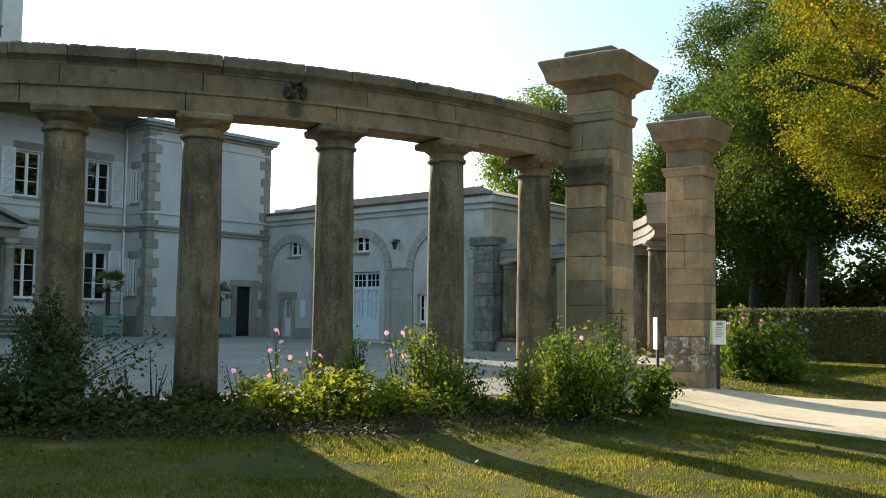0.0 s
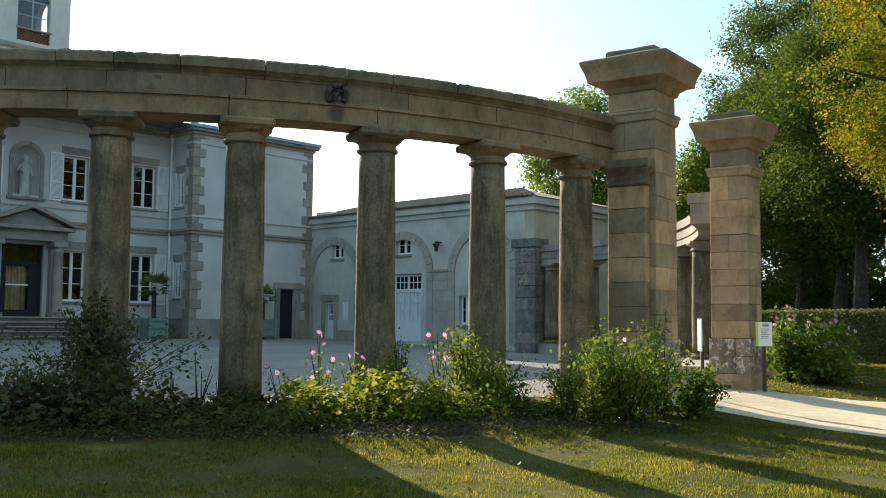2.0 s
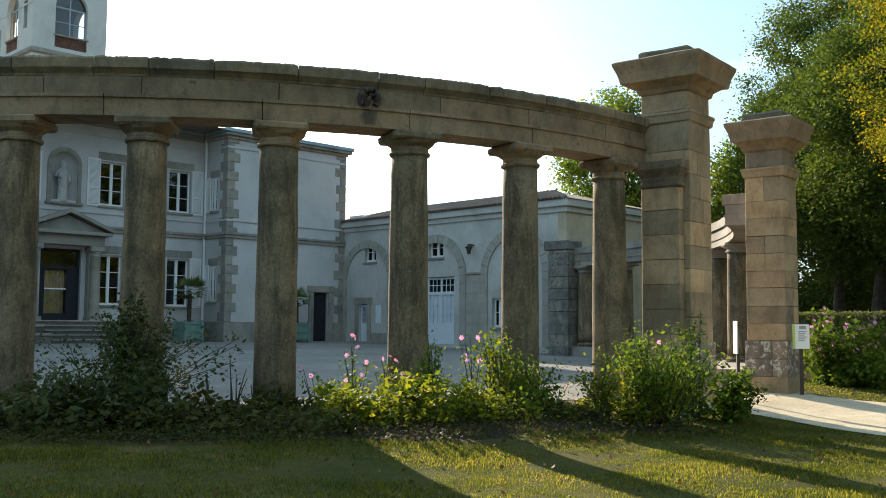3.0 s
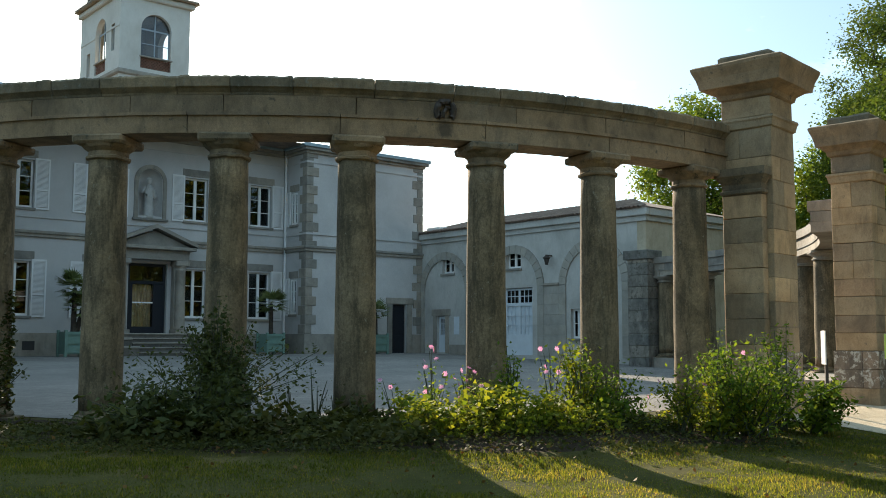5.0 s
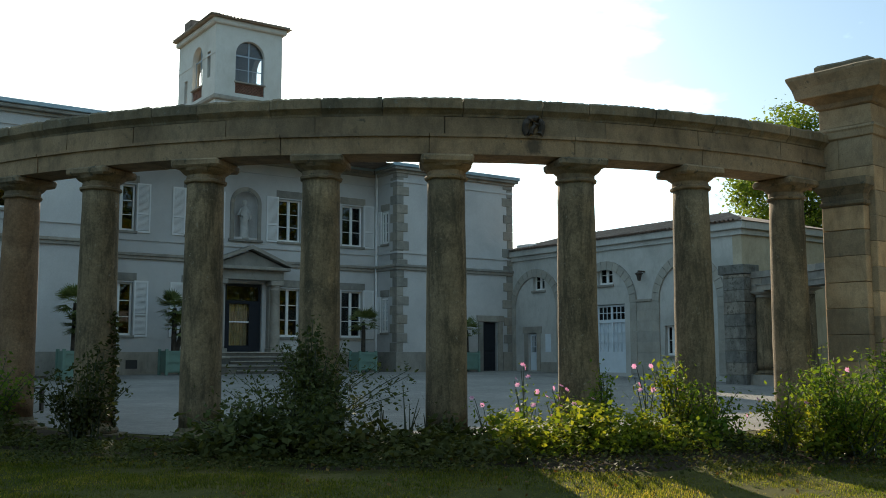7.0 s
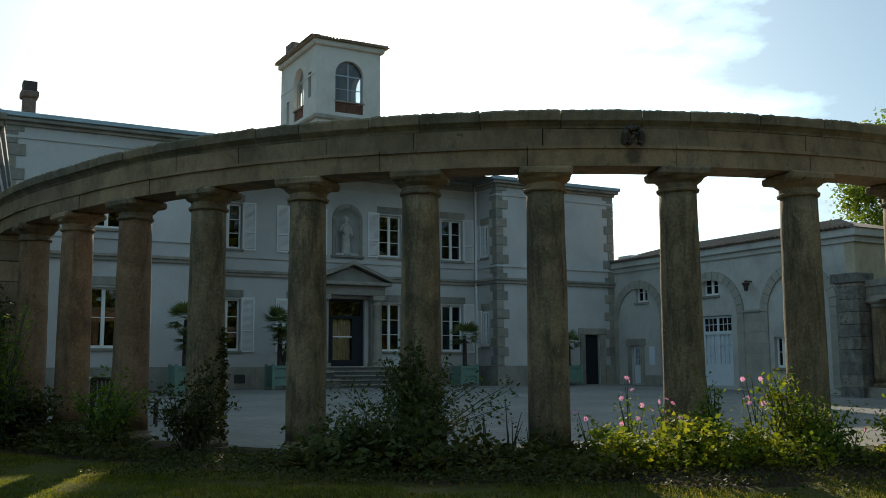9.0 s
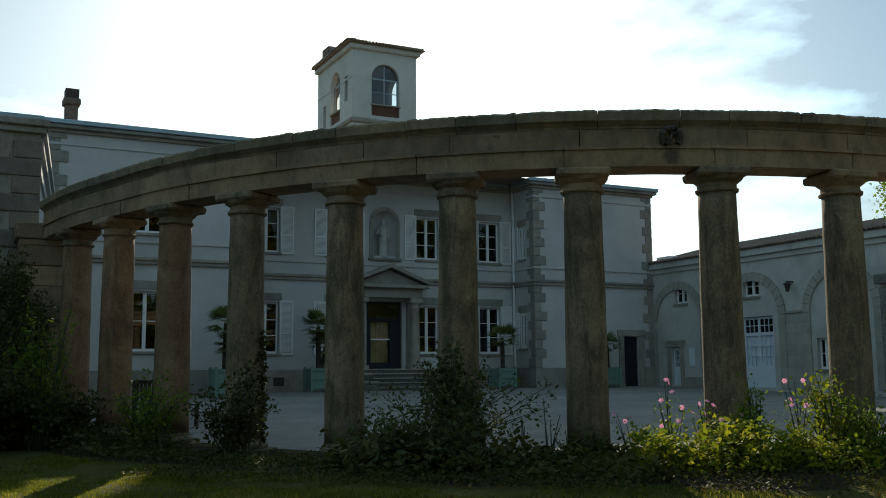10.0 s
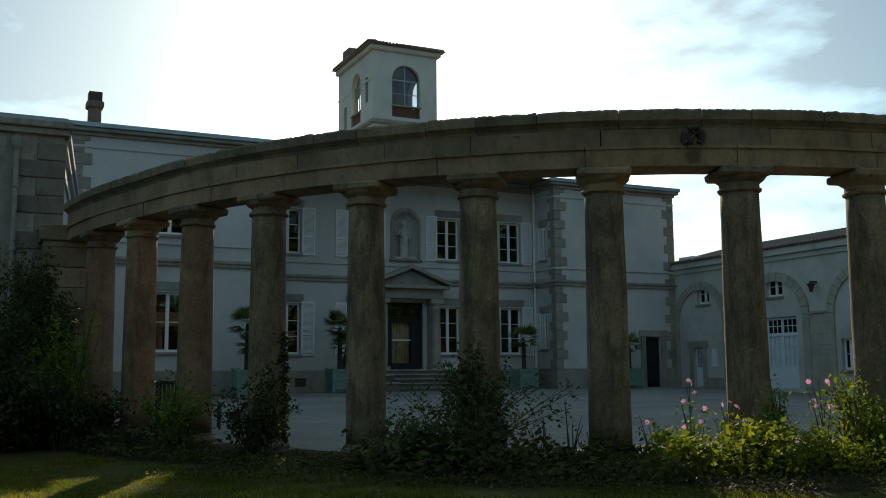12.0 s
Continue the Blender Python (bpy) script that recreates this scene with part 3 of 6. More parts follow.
def colonnade(cx_, cy_, r, angles, start, end, zs_, lift, label, group, ent_label, seed, mats):
    """Columns on an arc and a ring of worn stone courses; angles in degrees clockwise from +y; zs_: soffit, and the tops of the three courses."""
    soffit, arch, frieze, top = zs_
    for ang in angles:
        a = radians(ang)
        x, y = cx_ + (r + swell(ang)) * math.sin(a), cy_ + (r + swell(ang)) * math.cos(a)
        z = level(x, y) + lift
        t = thing("column", (x, y, z), label, "column", group)
        m = Matrix.Translation((x, y, z)) @ Matrix.Rotation(-a + random.choice((0, 1, 2, 3)) * math.pi / 2, 4, "Z") @ Matrix.Diagonal((1, 1, (soffit - z) / Z_SOFFIT, 1))
        part("base", ME_BASE, M_COLUMN, t, "", False, m)
        red = mats[0] is M_SAND and ang > -114
        part("shaft", ME_SHAFT_RED if red else ME_SHAFT, M_COLUMNRED if red else M_COLUMN, t, "reddish weathered shaft" if red else "", False, m)
        part("capital", ME_CAP if mats[0] is M_SAND else ME_CAP_PALE, M_CAPITAL, t, "brown sandstone capital" if mats[0] is M_SAND else "", False, m)
    ent = thing("entablature", (cx_ + r * math.sin(radians(start)), cy_ + r * math.cos(radians(start)), soffit), ent_label, "entablature")
    rng = random.Random(seed)
    pitch = angles[1] - angles[0]
    for name, z0, z1, ro, ri, mean, mat, n in (("architrave_block", soffit, arch - 0.045, 0.30, 0.30, pitch, mats[0], 6), ("fillet", arch - 0.045, arch, 0.335, 0.33, pitch, mats[0], 6),
                                               ("frieze_block", arch + 0.004, frieze, 0.305, 0.30, pitch * 0.7, mats[0], 4), ("cornice_block", frieze + 0.004, top, 0.40, 0.36, pitch * 0.44, mats[1], 4)):
        a = start
        first = angles[0] if name in ("architrave_block", "fillet") else None
        while a < end - 0.5:
            nxt = first if first is not None and a < first else a + mean * (1 if first is not None else rng.uniform(0.75, 1.25))
            if nxt > end - 1.5:
                nxt = end
            jog = rng.uniform(-0.01, 0.01)
            if name == "cornice_block":
                # moulded, worn top course
                bm = bmesh.new()
                rows = []
                k = 26
                dz = rng.uniform(-0.006, 0.006)
                for q in range(k + 1):
                    ang = radians(a + 0.025 + (nxt - a - 0.05) * q / k)
                    s, c, e = math.sin(ang), math.cos(ang), swell(math.degrees(ang))
                    nz = noise.noise(Vector((a * 3 + q * 0.23, seed, 0.3))) + 0.8 * noise.noise(Vector((a * 7 + q * 0.9, seed, 4.3)))
                    chip = 0.009 if q in (0, k) else 0.0
                    zt = z1 + dz + 0.012 * nz - chip * 0.6
                    f = r + ro + jog + 0.006 * nz - chip
                    prof = ((r - ri, z0), (r + ro - 0.1, z0), (r + ro - 0.09, z0 + 0.03), (r + ro - 0.045, z0 + 0.075), (f - 0.012, z0 + 0.1), (f, zt - 0.03), (f - 0.02, zt), (r - ri, zt - 0.02))
                    rows.append([bm.verts.new((cx_ + (rr + e) * s, cy_ + (rr + e) * c, z)) for rr, z in prof])
                for p, q in zip(rows, rows[1:]):
                    for w in range(8):
                        bm.faces.new((p[w], p[(w + 1) % 8], q[(w + 1) % 8], q[w]))
                bm.faces.new(rows[0])
                bm.faces.new(rows[-1][::-1])
            else:
                bm = sector(cx_, cy_, r - ri, r + ro + jog, a + 0.03, nxt - 0.03, z0, z1 + (0 if name != "frieze_block" else -0.003), n, 0.012)
                worn(bm, 0.006, 2.5, a)
            part(name, bm, mat, ent)
            a = nxt
    return ent


colonnade(CX, CY, R, ANGLES, -184.5, -86.0, (Z_SOFFIT, Z_ARCH, Z_FRIEZE, Z_TOP), 0.0, "weathered grey-brown stone column with dark lichen streaks", "columns of the near colonnade", "curved weathered brown sandstone entablature on columns", 5, (M_SAND, M_CORN))
FX, FY, FR = 14.04, 23.86, 14.65              # the far colonnade, from the second pier to the outbuilding
FAR = [100.7 + 8.3 * i for i in range(6)]
colonnade(FX, FY, FR, FAR, 95.0, 160.5, (3.42, 3.64, 3.86, 4.1), 0.36, "pale stone column of the far colonnade on a low plinth", "columns of the far colonnade", "curved pale stone entablature of the far colonnade", 6, (M_GRANITE, M_GRANITE))
st = thing("plinth_wall", (FX + FR * math.sin(2.2), FY + FR * math.cos(2.2), 0.1), "low curved stone plinth under the far columns", "plinth")
for k in range(13):
    part("kerb_stone", sector(FX, FY, FR - 0.5, FR + 0.5, 95 + 5.05 * k + 0.04, 95 + 5.05 * (k + 1) - 0.04, -0.1, 0.36 + level(0, FY + FR * math.cos(radians(97.5 + 5.05 * k))), 3, 0.015), M_GRANITE, st)


def end_pier(x, y, label, mat=None, half=0.45):
    mat = mat or M_SAND
    t = thing("end_pier", (x, y, level(x, y)), label, "pier")
    z, i = level(x, y) - 0.1, 0
    while z < Z_SOFFIT - 0.01:
        zt = min(z + 0.42, Z_SOFFIT - 0.004)
        part("block", worn(box(x - half, x + half, y - 0.45, y + 0.45, z + 0.004, zt - 0.004, 0.012), 0.006, 3, i), mat, t)
        z, i = zt, i + 1
    part("block", worn(box(x - half - 0.07, x + half + 0.07, y - 0.5, y + 0.6, Z_SOFFIT, Z_TOP - 0.45, 0.02), 0.01, 3, 9), mat, t)
    return t


end_pier(CX - R - 0.8, 21.95, "dark stone end pier of the colonnade by the building")
end_pier(28.15, 21.9, "grey mottled stone end pier of the far colonnade", M_OLDGREY, 0.36)

def soot(mat, at, radius, colour):
    """A dark run-off stain of uneven outline round one place."""
    nt = mat.node_tree
    b = nt.nodes["Principled BSDF"]
    old = b.inputs["Base Color"].links[0].from_socket
    geo = nt.nodes.new("ShaderNodeNewGeometry")
    d = nt.nodes.new("ShaderNodeVectorMath")
    d.operation = "DISTANCE"
    d.inputs[1].default_value = at
    nt.links.new(geo.outputs["Position"], d.inputs[0])
    m = nt.nodes.new("ShaderNodeMath")
    m.operation = "MULTIPLY_ADD"
    m.inputs[1].default_value = radius * 1.2
    nt.links.new(noise_tex(nt, geo.outputs["Position"], 9, 5, 0.7), m.inputs[0])
    nt.links.new(d.outputs["Value"], m.inputs[2])
    f = ramp(nt, m.outputs[0], [(radius * 1.1, (0.75, 0.75, 0.75)), (radius * 1.6, (0, 0, 0))])
    nt.links.new(mixc(nt, f, old, colour), b.inputs["Base Color"])


soot(M_SAND, (CX + (R + 0.3) * math.sin(radians(-154.75)), CY + (R + 0.3) * math.cos(radians(-154.75)), 4.16), 0.15, (0.045, 0.04, 0.032))

# small iron wreath on the frieze
wr = bmesh.new()
tube(wr, [(0.15 * math.cos(radians(a)), -0.03 - 0.02 * math.sin(radians(a * 3)), 0.16 * math.sin(radians(a))) for a in range(-50, 246, 16)], 0.05, 0.062, 8)
tube(wr, [(-0.05, -0.02, -0.1), (-0.03, -0.05, -0.03), (0.02, -0.04, 0.03)], 0.045, 0.03, 6)
tube(wr, [(0.1, -0.02, -0.02), (0.07, -0.04, 0.04), (0.0, -0.03, 0.07)], 0.03, 0.025, 6)
wa = radians(-154.75)
wm = Matrix.Translation((CX + (R + 0.315) * math.sin(wa), CY + (R + 0.315) * math.cos(wa), 4.42)) @ Matrix.Rotation(-wa - math.pi, 4, "Z") @ Matrix.Scale(0.84, 4)
tagged(part("wreath", worn(wr, 0.016, 14), M_WOODDK, None, "", False, wm), "small dark broken iron wreath fixed to the frieze", "ornament")

# ---- the villa ----
Y0, YW = 37.2, 35.43                         # main front and wing fronts
XW0, XW1 = 22.5, 28.9                        # right wing
LW0, LW1, YL = 3.4, 9.5, 33.65
ZB, Z_EAVE = 0.47, 9.15
villa = thing("villa", (AXIS, Y0 + 4, ZB), "two-storey pale stucco villa with stone quoins and square tower", "house")

UP, LO = (5.98, 7.78), (1.98, 4.0)
BAYS = [17.75 + 0.49, 20.82 + 0.47, 2 * AXIS - 18.24, 2 * AXIS - 21.29]
WW = 0.52
front_holes = [(c - WW, c + WW, *z) for c in BAYS for z in (UP, LO)] + [(15.42, 17.04, 1.36, 4.14)]
front_holes += [(AXIS - 0.5, AXIS + 0.5, 6.05, 7.95, True)]
part("wall", panel(LW1, XW0, ZB - 0.3, Z_EAVE, front_holes, Y0, "x", 0.45), M_STUCCO, villa)
part("wall", panel(XW0, XW1, ZB - 0.3, Z_EAVE, [(27.15, 27.98, 0.5, 2.72)], YW, "x", 0.45), M_STUCCO, villa)
part("wall", panel(LW0 - 0.65, LW1, ZB - 0.3, Z_EAVE, [(5.42, 6.46, *LO), (5.42, 6.46, 5.98, 7.78)], YL, "x", 0.45), M_STUCCO, villa)
part("wall", panel(YW + 0.45, Y0, ZB - 0.3, Z_EAVE, [(36.15, 36.65, 6.1, 7.5), (36.15, 36.65, 2.2, 3.7), (35.95, 36.35, 4.0, 4.9)][:2], XW0, "y", 0.4), M_STUCCO, villa)
part("wall", panel(YL + 0.45, Y0 + 0.45, ZB - 0.3, Z_EAVE, [], LW1 - 0.4, "y", 0.4), M_STUCCO, villa)
part("wall", box(XW1 - 0.4, XW1, YW + 0.45, 54, ZB - 0.3, Z_EAVE), M_STUCCO, villa)
part("wall", box(LW0 - 0.65, LW0 - 0.25, YL + 0.45, 54, ZB - 0.3, Z_EAVE), M_STUCCO, villa)
part("wall", box(LW0 - 0.65, XW1, 54, 54.4, ZB - 0.3, Z_EAVE), M_STUCCO, villa)
# added near-black backing: the rooms' shade is in its colour
part("interior_shade_wall", box(LW0, XW1 - 0.5, Y0 + 1.6, Y0 + 1.7, ZB, Z_EAVE), M_DARK, villa)
part("interior_shade_floor", box(LW1, XW0, Y0 + 0.45, Y0 + 1.6, 1.1, 1.3), M_DARK, villa)
# added wavy golden sheet that imitates the warm reflection in the door
bm = bmesh.new()
folds = [[bm.verts.new((15.66 + 0.86 * k / 48, Y0 + 0.36 + 0.035 * math.sin(k * 0.9) + 0.02 * math.sin(k * 0.37 + zz), zz)) for k in range(49)] for zz in (1.4, 2.4, 3.3)]
for p, q in zip(folds, folds[1:]):
    for k in range(48):
        bm.faces.new((p[k], p[k + 1], q[k + 1], q[k]))
part("reflection_sheet", bm, M_GOLDREFLEX, villa, "golden folded sheet in place of the door glass's reflection", smooth=True)
part("interior_shade_floor", box(LW1, XW0, Y0 + 0.45, Y0 + 1.6, 5.1, 5.3), M_DARK, villa)


def band(name, z0, z1, out, mat, bev=0.0, gap=None):
    """A moulding that runs round the fronts of the villa."""
    o = out
    segs = [(LW1 + o, XW0 - o, Y0 - o, Y0 - 0.002), (XW0 - o, XW1 + o, YW - o, YW - 0.002), (LW0 - 0.65 - o, LW1 + o, YL - o, YL - 0.002), (XW0 - o, XW0 - 0.002, YW - 0.002, Y0 - o), (LW1 + 0.002, LW1 + o, YL - 0.002, Y0 - o), (XW1 + 0.002, XW1 + o, YW - 0.002, 47)]
    if gap:
        x0, x1, y0, y1 = segs.pop(1)
        segs += [(x0, gap[0], y0, y1), (gap[1], x1, y0, y1)]
    for x0, x1, y0, y1 in segs:
        part(name, box(x0, x1, y0, y1, z0, z1, bev), mat, villa)


band("plinth", ZB - 0.3, 1.35, 0.06, M_GRANITE, gap=(26.84, 28.3))
band("string_course", 4.90, 5.02, 0.09, M_GRANITE, 0.01)
band("string_course", 5.02, 5.14, 0.14, M_GRANITE, 0.02)
band("sill_course", 5.62, 5.70, 0.05, M_STUCCO)
band("frieze", 8.75, 8.83, 0.04, M_STUCCO)
band("cornice", 9.15, 9.27, 0.10, M_GRANITE, 0.01)
band("cornice", 9.27, 9.40, 0.24, M_GRANITE, 0.02)
band("gutter", 9.40, 9.56, 0.30, M_ZINC, 0.02)


def quoins(x, y, sx_, sy_, group=villa):
    """Alternating stones on an outer corner; sx_, sy_: which way the two walls run from it."""
    z, i = 1.36, 0
    while z < 9.1:
        h = 0.40
        if not (4.85 < z + 0.2 < 5.16):
            lx, ly = ((0.55, 0.32) if i % 2 else (0.32, 0.52))
            lx *= 1 + 0.08 * math.sin(i * 2.1 + x)
            zz = min(z + h, 4.89) if z < 4.89 else z + h
            bm = box(x - 0.035 * sx_, x + lx * sx_, y - 0.035 * sy_, y + 0.05 * sy_, z + 0.006, zz - 0.006, 0.012)
            if sy_ and ly:
                add_box(bm, min(x - 0.033 * sx_, x + 0.05 * sx_), max(x - 0.033 * sx_, x + 0.05 * sx_), min(y + 0.051 * sy_, y + ly * sy_), max(y + 0.051 * sy_, y + ly * sy_), z + 0.006, zz - 0.006)
            part("quoin", bm, M_GRANITE, group)
        z += h
        i += 1


quoins(XW0, YW, 1, 1)
quoins(XW1, YW, -1, 1)
quoins(LW1, YL, -1, 1)
quoins(LW0 - 0.65, YL, 1, 1)

# low hipped tile roof behind the gutters
bm = bmesh.new()
rp = [bm.verts.new(p) for p in ((LW0 - 1.0, YL + 0.3, 9.5), (XW1 - 0.1, YW + 0.3, 9.5), (XW1 - 0.1, 54, 9.5), (LW0 - 1.0, 54, 9.5), (9, 45, 10.4), (24, 45, 10.4))]
for f in ((0, 1, 5, 4), (1, 2, 5), (2, 3, 4, 5), (3, 0, 4), (3, 2, 1, 0)):
    bm.faces.new([rp[i] for i in f])
part("roof", bm, M_TILE, villa)


def window_unit(parent, u, z0, z1, at, axis="x", half=WW, rows=4, lintel=True, name="window", shutters=(), depth=0.16, face=-1, wide=0.54):
    """Sash frame with a middle post and glazing bars, panes, sill, flat stone lintel and open slatted shutters."""
    q = (lambda a0, a1, b0, b1, c0, c1, bev=0: box(a0, a1, at - face * 0 + min(-face * b0, -face * b1) * 1.0, at + max(-face * b0, -face * b1), c0, c1, bev)) if axis == "x" else (
        lambda a0, a1, b0, b1, c0, c1, bev=0: box(at + min(-face * b0, -face * b1), at + max(-face * b0, -face * b1), a0, a1, c0, c1, bev))

    def join(boxes):
        bm = bmesh.new()
        for bx in boxes:
            tmp = bpy.data.meshes.new("tmp")
            bx.to_mesh(tmp)
            bx.free()
            bm.from_mesh(tmp)
            bpy.data.meshes.remove(tmp)
        return bm

    d0, d1 = depth, depth + 0.07
    bars = [q(u - half, u - half + 0.07, d0, d1, z0, z1), q(u + half - 0.07, u + half, d0, d1, z0, z1), q(u - 0.06, u + 0.06, d0 - 0.012, d1, z0 + 0.07, z1 - 0.07),
            q(u - half + 0.07, u + half - 0.07, d0, d1, z0, z0 + 0.09), q(u - half + 0.07, u + half - 0.07, d0, d1, z1 - 0.07, z1)]
    for i in range(1, rows):
        z = z0 + 0.09 + (z1 - z0 - 0.16) * i / rows
        bars += [q(u - half + 0.07, u - 0.06, d0 + 0.01, d1 - 0.01, z - 0.013, z + 0.013), q(u + 0.06, u + half - 0.07, d0 + 0.01, d1 - 0.01, z - 0.013, z + 0.013)]
    w = part(name, join(bars), M_WHITE, parent, "white painted casement frame")
    for s in (-1, 1):
        p = part("pane", q(u + s * 0.06, u + s * (half - 0.07), d0 + 0.035, d0 + 0.041, z0 + 0.09, z1 - 0.07) if s > 0 else q(u - half + 0.07, u - 0.06, d0 + 0.035, d0 + 0.041, z0 + 0.09, z1 - 0.07), M_GLASS, w)
        p.visible_shadow = False
    part("sill", q(u - half - 0.08, u + half + 0.08, -0.07, depth, z0 - 0.1, z0 - 0.002, 0.01), M_GRANITE, w)
    if lintel:
        part("lintel", q(u - half - 0.12, u + half + 0.12, -0.03, -0.002, z1 + 0.06, z1 + 0.36, 0.01), M_GRANITE, w)
    for s in shutters:
        a0, a1 = sorted((u + s * (half + 0.03), u + s * (half + 0.03 + wide)))
        sh = [q(a0, a0 + 0.06, -0.055, -0.015, z0 - 0.05, z1 + 0.07), q(a1 - 0.06, a1, -0.055, -0.015, z0 - 0.05, z1 + 0.07)]
        for zz in (z0 - 0.05, (z0 + z1) / 2 - 0.25, z1 + 0.0):
            sh.append(q(a0 + 0.06, a1 - 0.06, -0.055, -0.015, zz, zz + 0.07))
        z = z0 + 0.05
        while z < z1 - 0.03:
            if not ((z0 + z1) / 2 - 0.29 < z < (z0 + z1) / 2 - 0.18):
                sh.append(q(a0 + 0.06, a1 - 0.06, -0.045, -0.025, z, z + 0.032))
            z += 0.045
        part("shutter", join(sh), M_SHUTTER, w, "white slatted shutter, open")
    return w


for c, s in zip(BAYS, ((-1,), (1,), (-1, 1), (-1, 1))):
    window_unit(villa, c, *UP, Y0, rows=3, shutters=s)
    window_unit(villa, c, *LO, Y0, rows=3, shutters=s if c != BAYS[0] else ())
window_unit(villa, 5.94, *LO, YL, rows=2)
window_unit(villa, 5.94, 5.98, 7.78, YL, rows=3)
window_unit(villa, 36.4, 6.1, 7.5, XW0, "y", 0.25, 3, True, depth=0.01, shutters=(1,), wide=0.3)
window_unit(villa, 36.4, 2.2, 3.7, XW0, "y", 0.25, 3, True, depth=0.01, shutters=(1,), wide=0.3)

# side door of the wing
d = part("door", box(27.18, 27.95, YW + 0.12, YW + 0.18, 0.5, 2.69), M_NAVY, villa, "dark blue painted side door")
for z0, z1 in ((0.65, 1.3), (1.42, 2.55)):
    part("door_panel", box(27.28, 27.85, YW + 0.10, YW + 0.119, z0, z1, 0.008), M_NAVY, d)
for b_ in ((26.86, 27.14, 0.47, 2.73), (27.99, 28.28, 0.47, 2.73), (26.78, 28.36, 2.735, 3.02)):
    part("door_surround", box(b_[0], b_[1], YW - 0.07, YW - 0.003, b_[2], b_[3], 0.015), M_GRANITE, villa)

for x in (11.7, 19.75, 21.3):
    part("cellar_vent", box(x - 0.22, x + 0.22, Y0 - 0.075, Y0 - 0.062, 0.72, 1.05), M_DARK, villa)
# rainwater pipe in the inner corner
bm = bmesh.new()
tube(bm, [(22.44, Y0 - 0.14, 0.5), (22.44, Y0 - 0.14, 5.0), (22.44, Y0 - 0.14, 9.3)], 0.055, 0.055, 10)
part("rainwater_pipe", bm, M_SHUTTER, villa, "pale rainwater pipe")

# portal
PY = Y0 - 0.55
for s in (-1, 1):
    x = AXIS + s * 1.22
    part("portal_pilaster", box(x - 0.24, x + 0.24, PY + 0.26, Y0 - 0.003, 1.36, 4.05, 0.015), M_GRANITE, villa)
    part("portal_column", lathe([(0.235, 1.5), (0.24, 1.55), (0.225, 1.6), (0.215, 1.64), (0.205, 2.6), (0.19, 3.84), (0.21, 3.87), (0.21, 3.91), (0.19, 3.94), (0.21, 4.0), (0.25, 4.05)], 24, (x, PY + 0.2)), M_GRANITE, villa, smooth=True)
    part("portal_column_base", box(x - 0.28, x + 0.28, PY - 0.08, Y0 - 0.005, 1.25, 1.50, 0.02), M_GRANITE, villa)
    part("portal_capital", box(x - 0.29, x + 0.29, PY - 0.06, Y0 - 0.005, 4.05, 4.26, 0.03), M_GRANITE, villa)
part("portal_architrave", box(AXIS - 1.52, AXIS + 1.52, PY + 0.02, Y0 - 0.004, 4.262, 4.66, 0.02), M_GRANITE, villa)
part("portal_cornice", box(AXIS - 1.72, AXIS + 1.72, PY - 0.22, Y0 - 0.004, 4.662, 4.80, 0.02), M_GRANITE, villa)
bm = bmesh.new()
tri = [bm.verts.new((AXIS + x, y, z)) for y in (PY + 0.03, Y0 - 0.15) for x, z in ((-1.6, 4.802), (1.6, 4.802), (0, 5.42))]
for f in ((0, 1, 2), (5, 4, 3), (0, 3, 4, 1), (1, 4, 5, 2), (2, 5, 3, 0)):
    bm.faces.new([tri[i] for i in f])
part("pediment", bm, M_GRANITE, villa)
for s in (-1, 1):
    bm = bmesh.new()
    pts = [(AXIS + s * 1.78, 4.80), (AXIS + s * 1.78, 4.93), (AXIS, 5.66), (AXIS, 5.50)]
    vs = [bm.verts.new((x, y, z)) for y in (PY - 0.24, Y0 - 0.145) for x, z in pts]
    for f in ((0, 1, 2, 3), (7, 6, 5, 4), (0, 4, 5, 1), (1, 5, 6, 2), (2, 6, 7, 3), (3, 7, 4, 0)):
        bm.faces.new([vs[i] for i in f])
    part("raking_cornice", bm, M_GRANITE, villa)
dr = part("door", box(15.44, 17.02, Y0 + 0.13, Y0 + 0.2, 3.32, 3.44, 0.01), M_NAVY, villa, "tall glazed dark blue double door, one leaf open")
for x0, x1, z0, z1 in ((15.44, 15.54, 1.37, 4.12), (16.92, 17.02, 1.37, 4.12), (15.54, 16.92, 4.02, 4.12), (15.54, 15.66, 1.37, 3.32), (16.52, 16.92, 1.37, 3.32), (15.66, 16.52, 1.37, 1.62)):
    part("door_frame", box(x0, x1, Y0 + 0.12, Y0 + 0.21, z0, z1, 0.006), M_NAVY, dr)
part("glazing_bar", box(15.66, 16.52, Y0 + 0.14, Y0 + 0.18, 2.55, 2.6), M_WHITE, dr)
for x0, x1, z0, z1 in ((15.66, 16.52, 1.62, 3.32), (15.54, 16.92, 3.44, 4.02)):
    p = part("pane", box(x0, x1, Y0 + 0.155, Y0 + 0.162, z0, z1), M_CLEAR, dr)
    p.visible_shadow = False
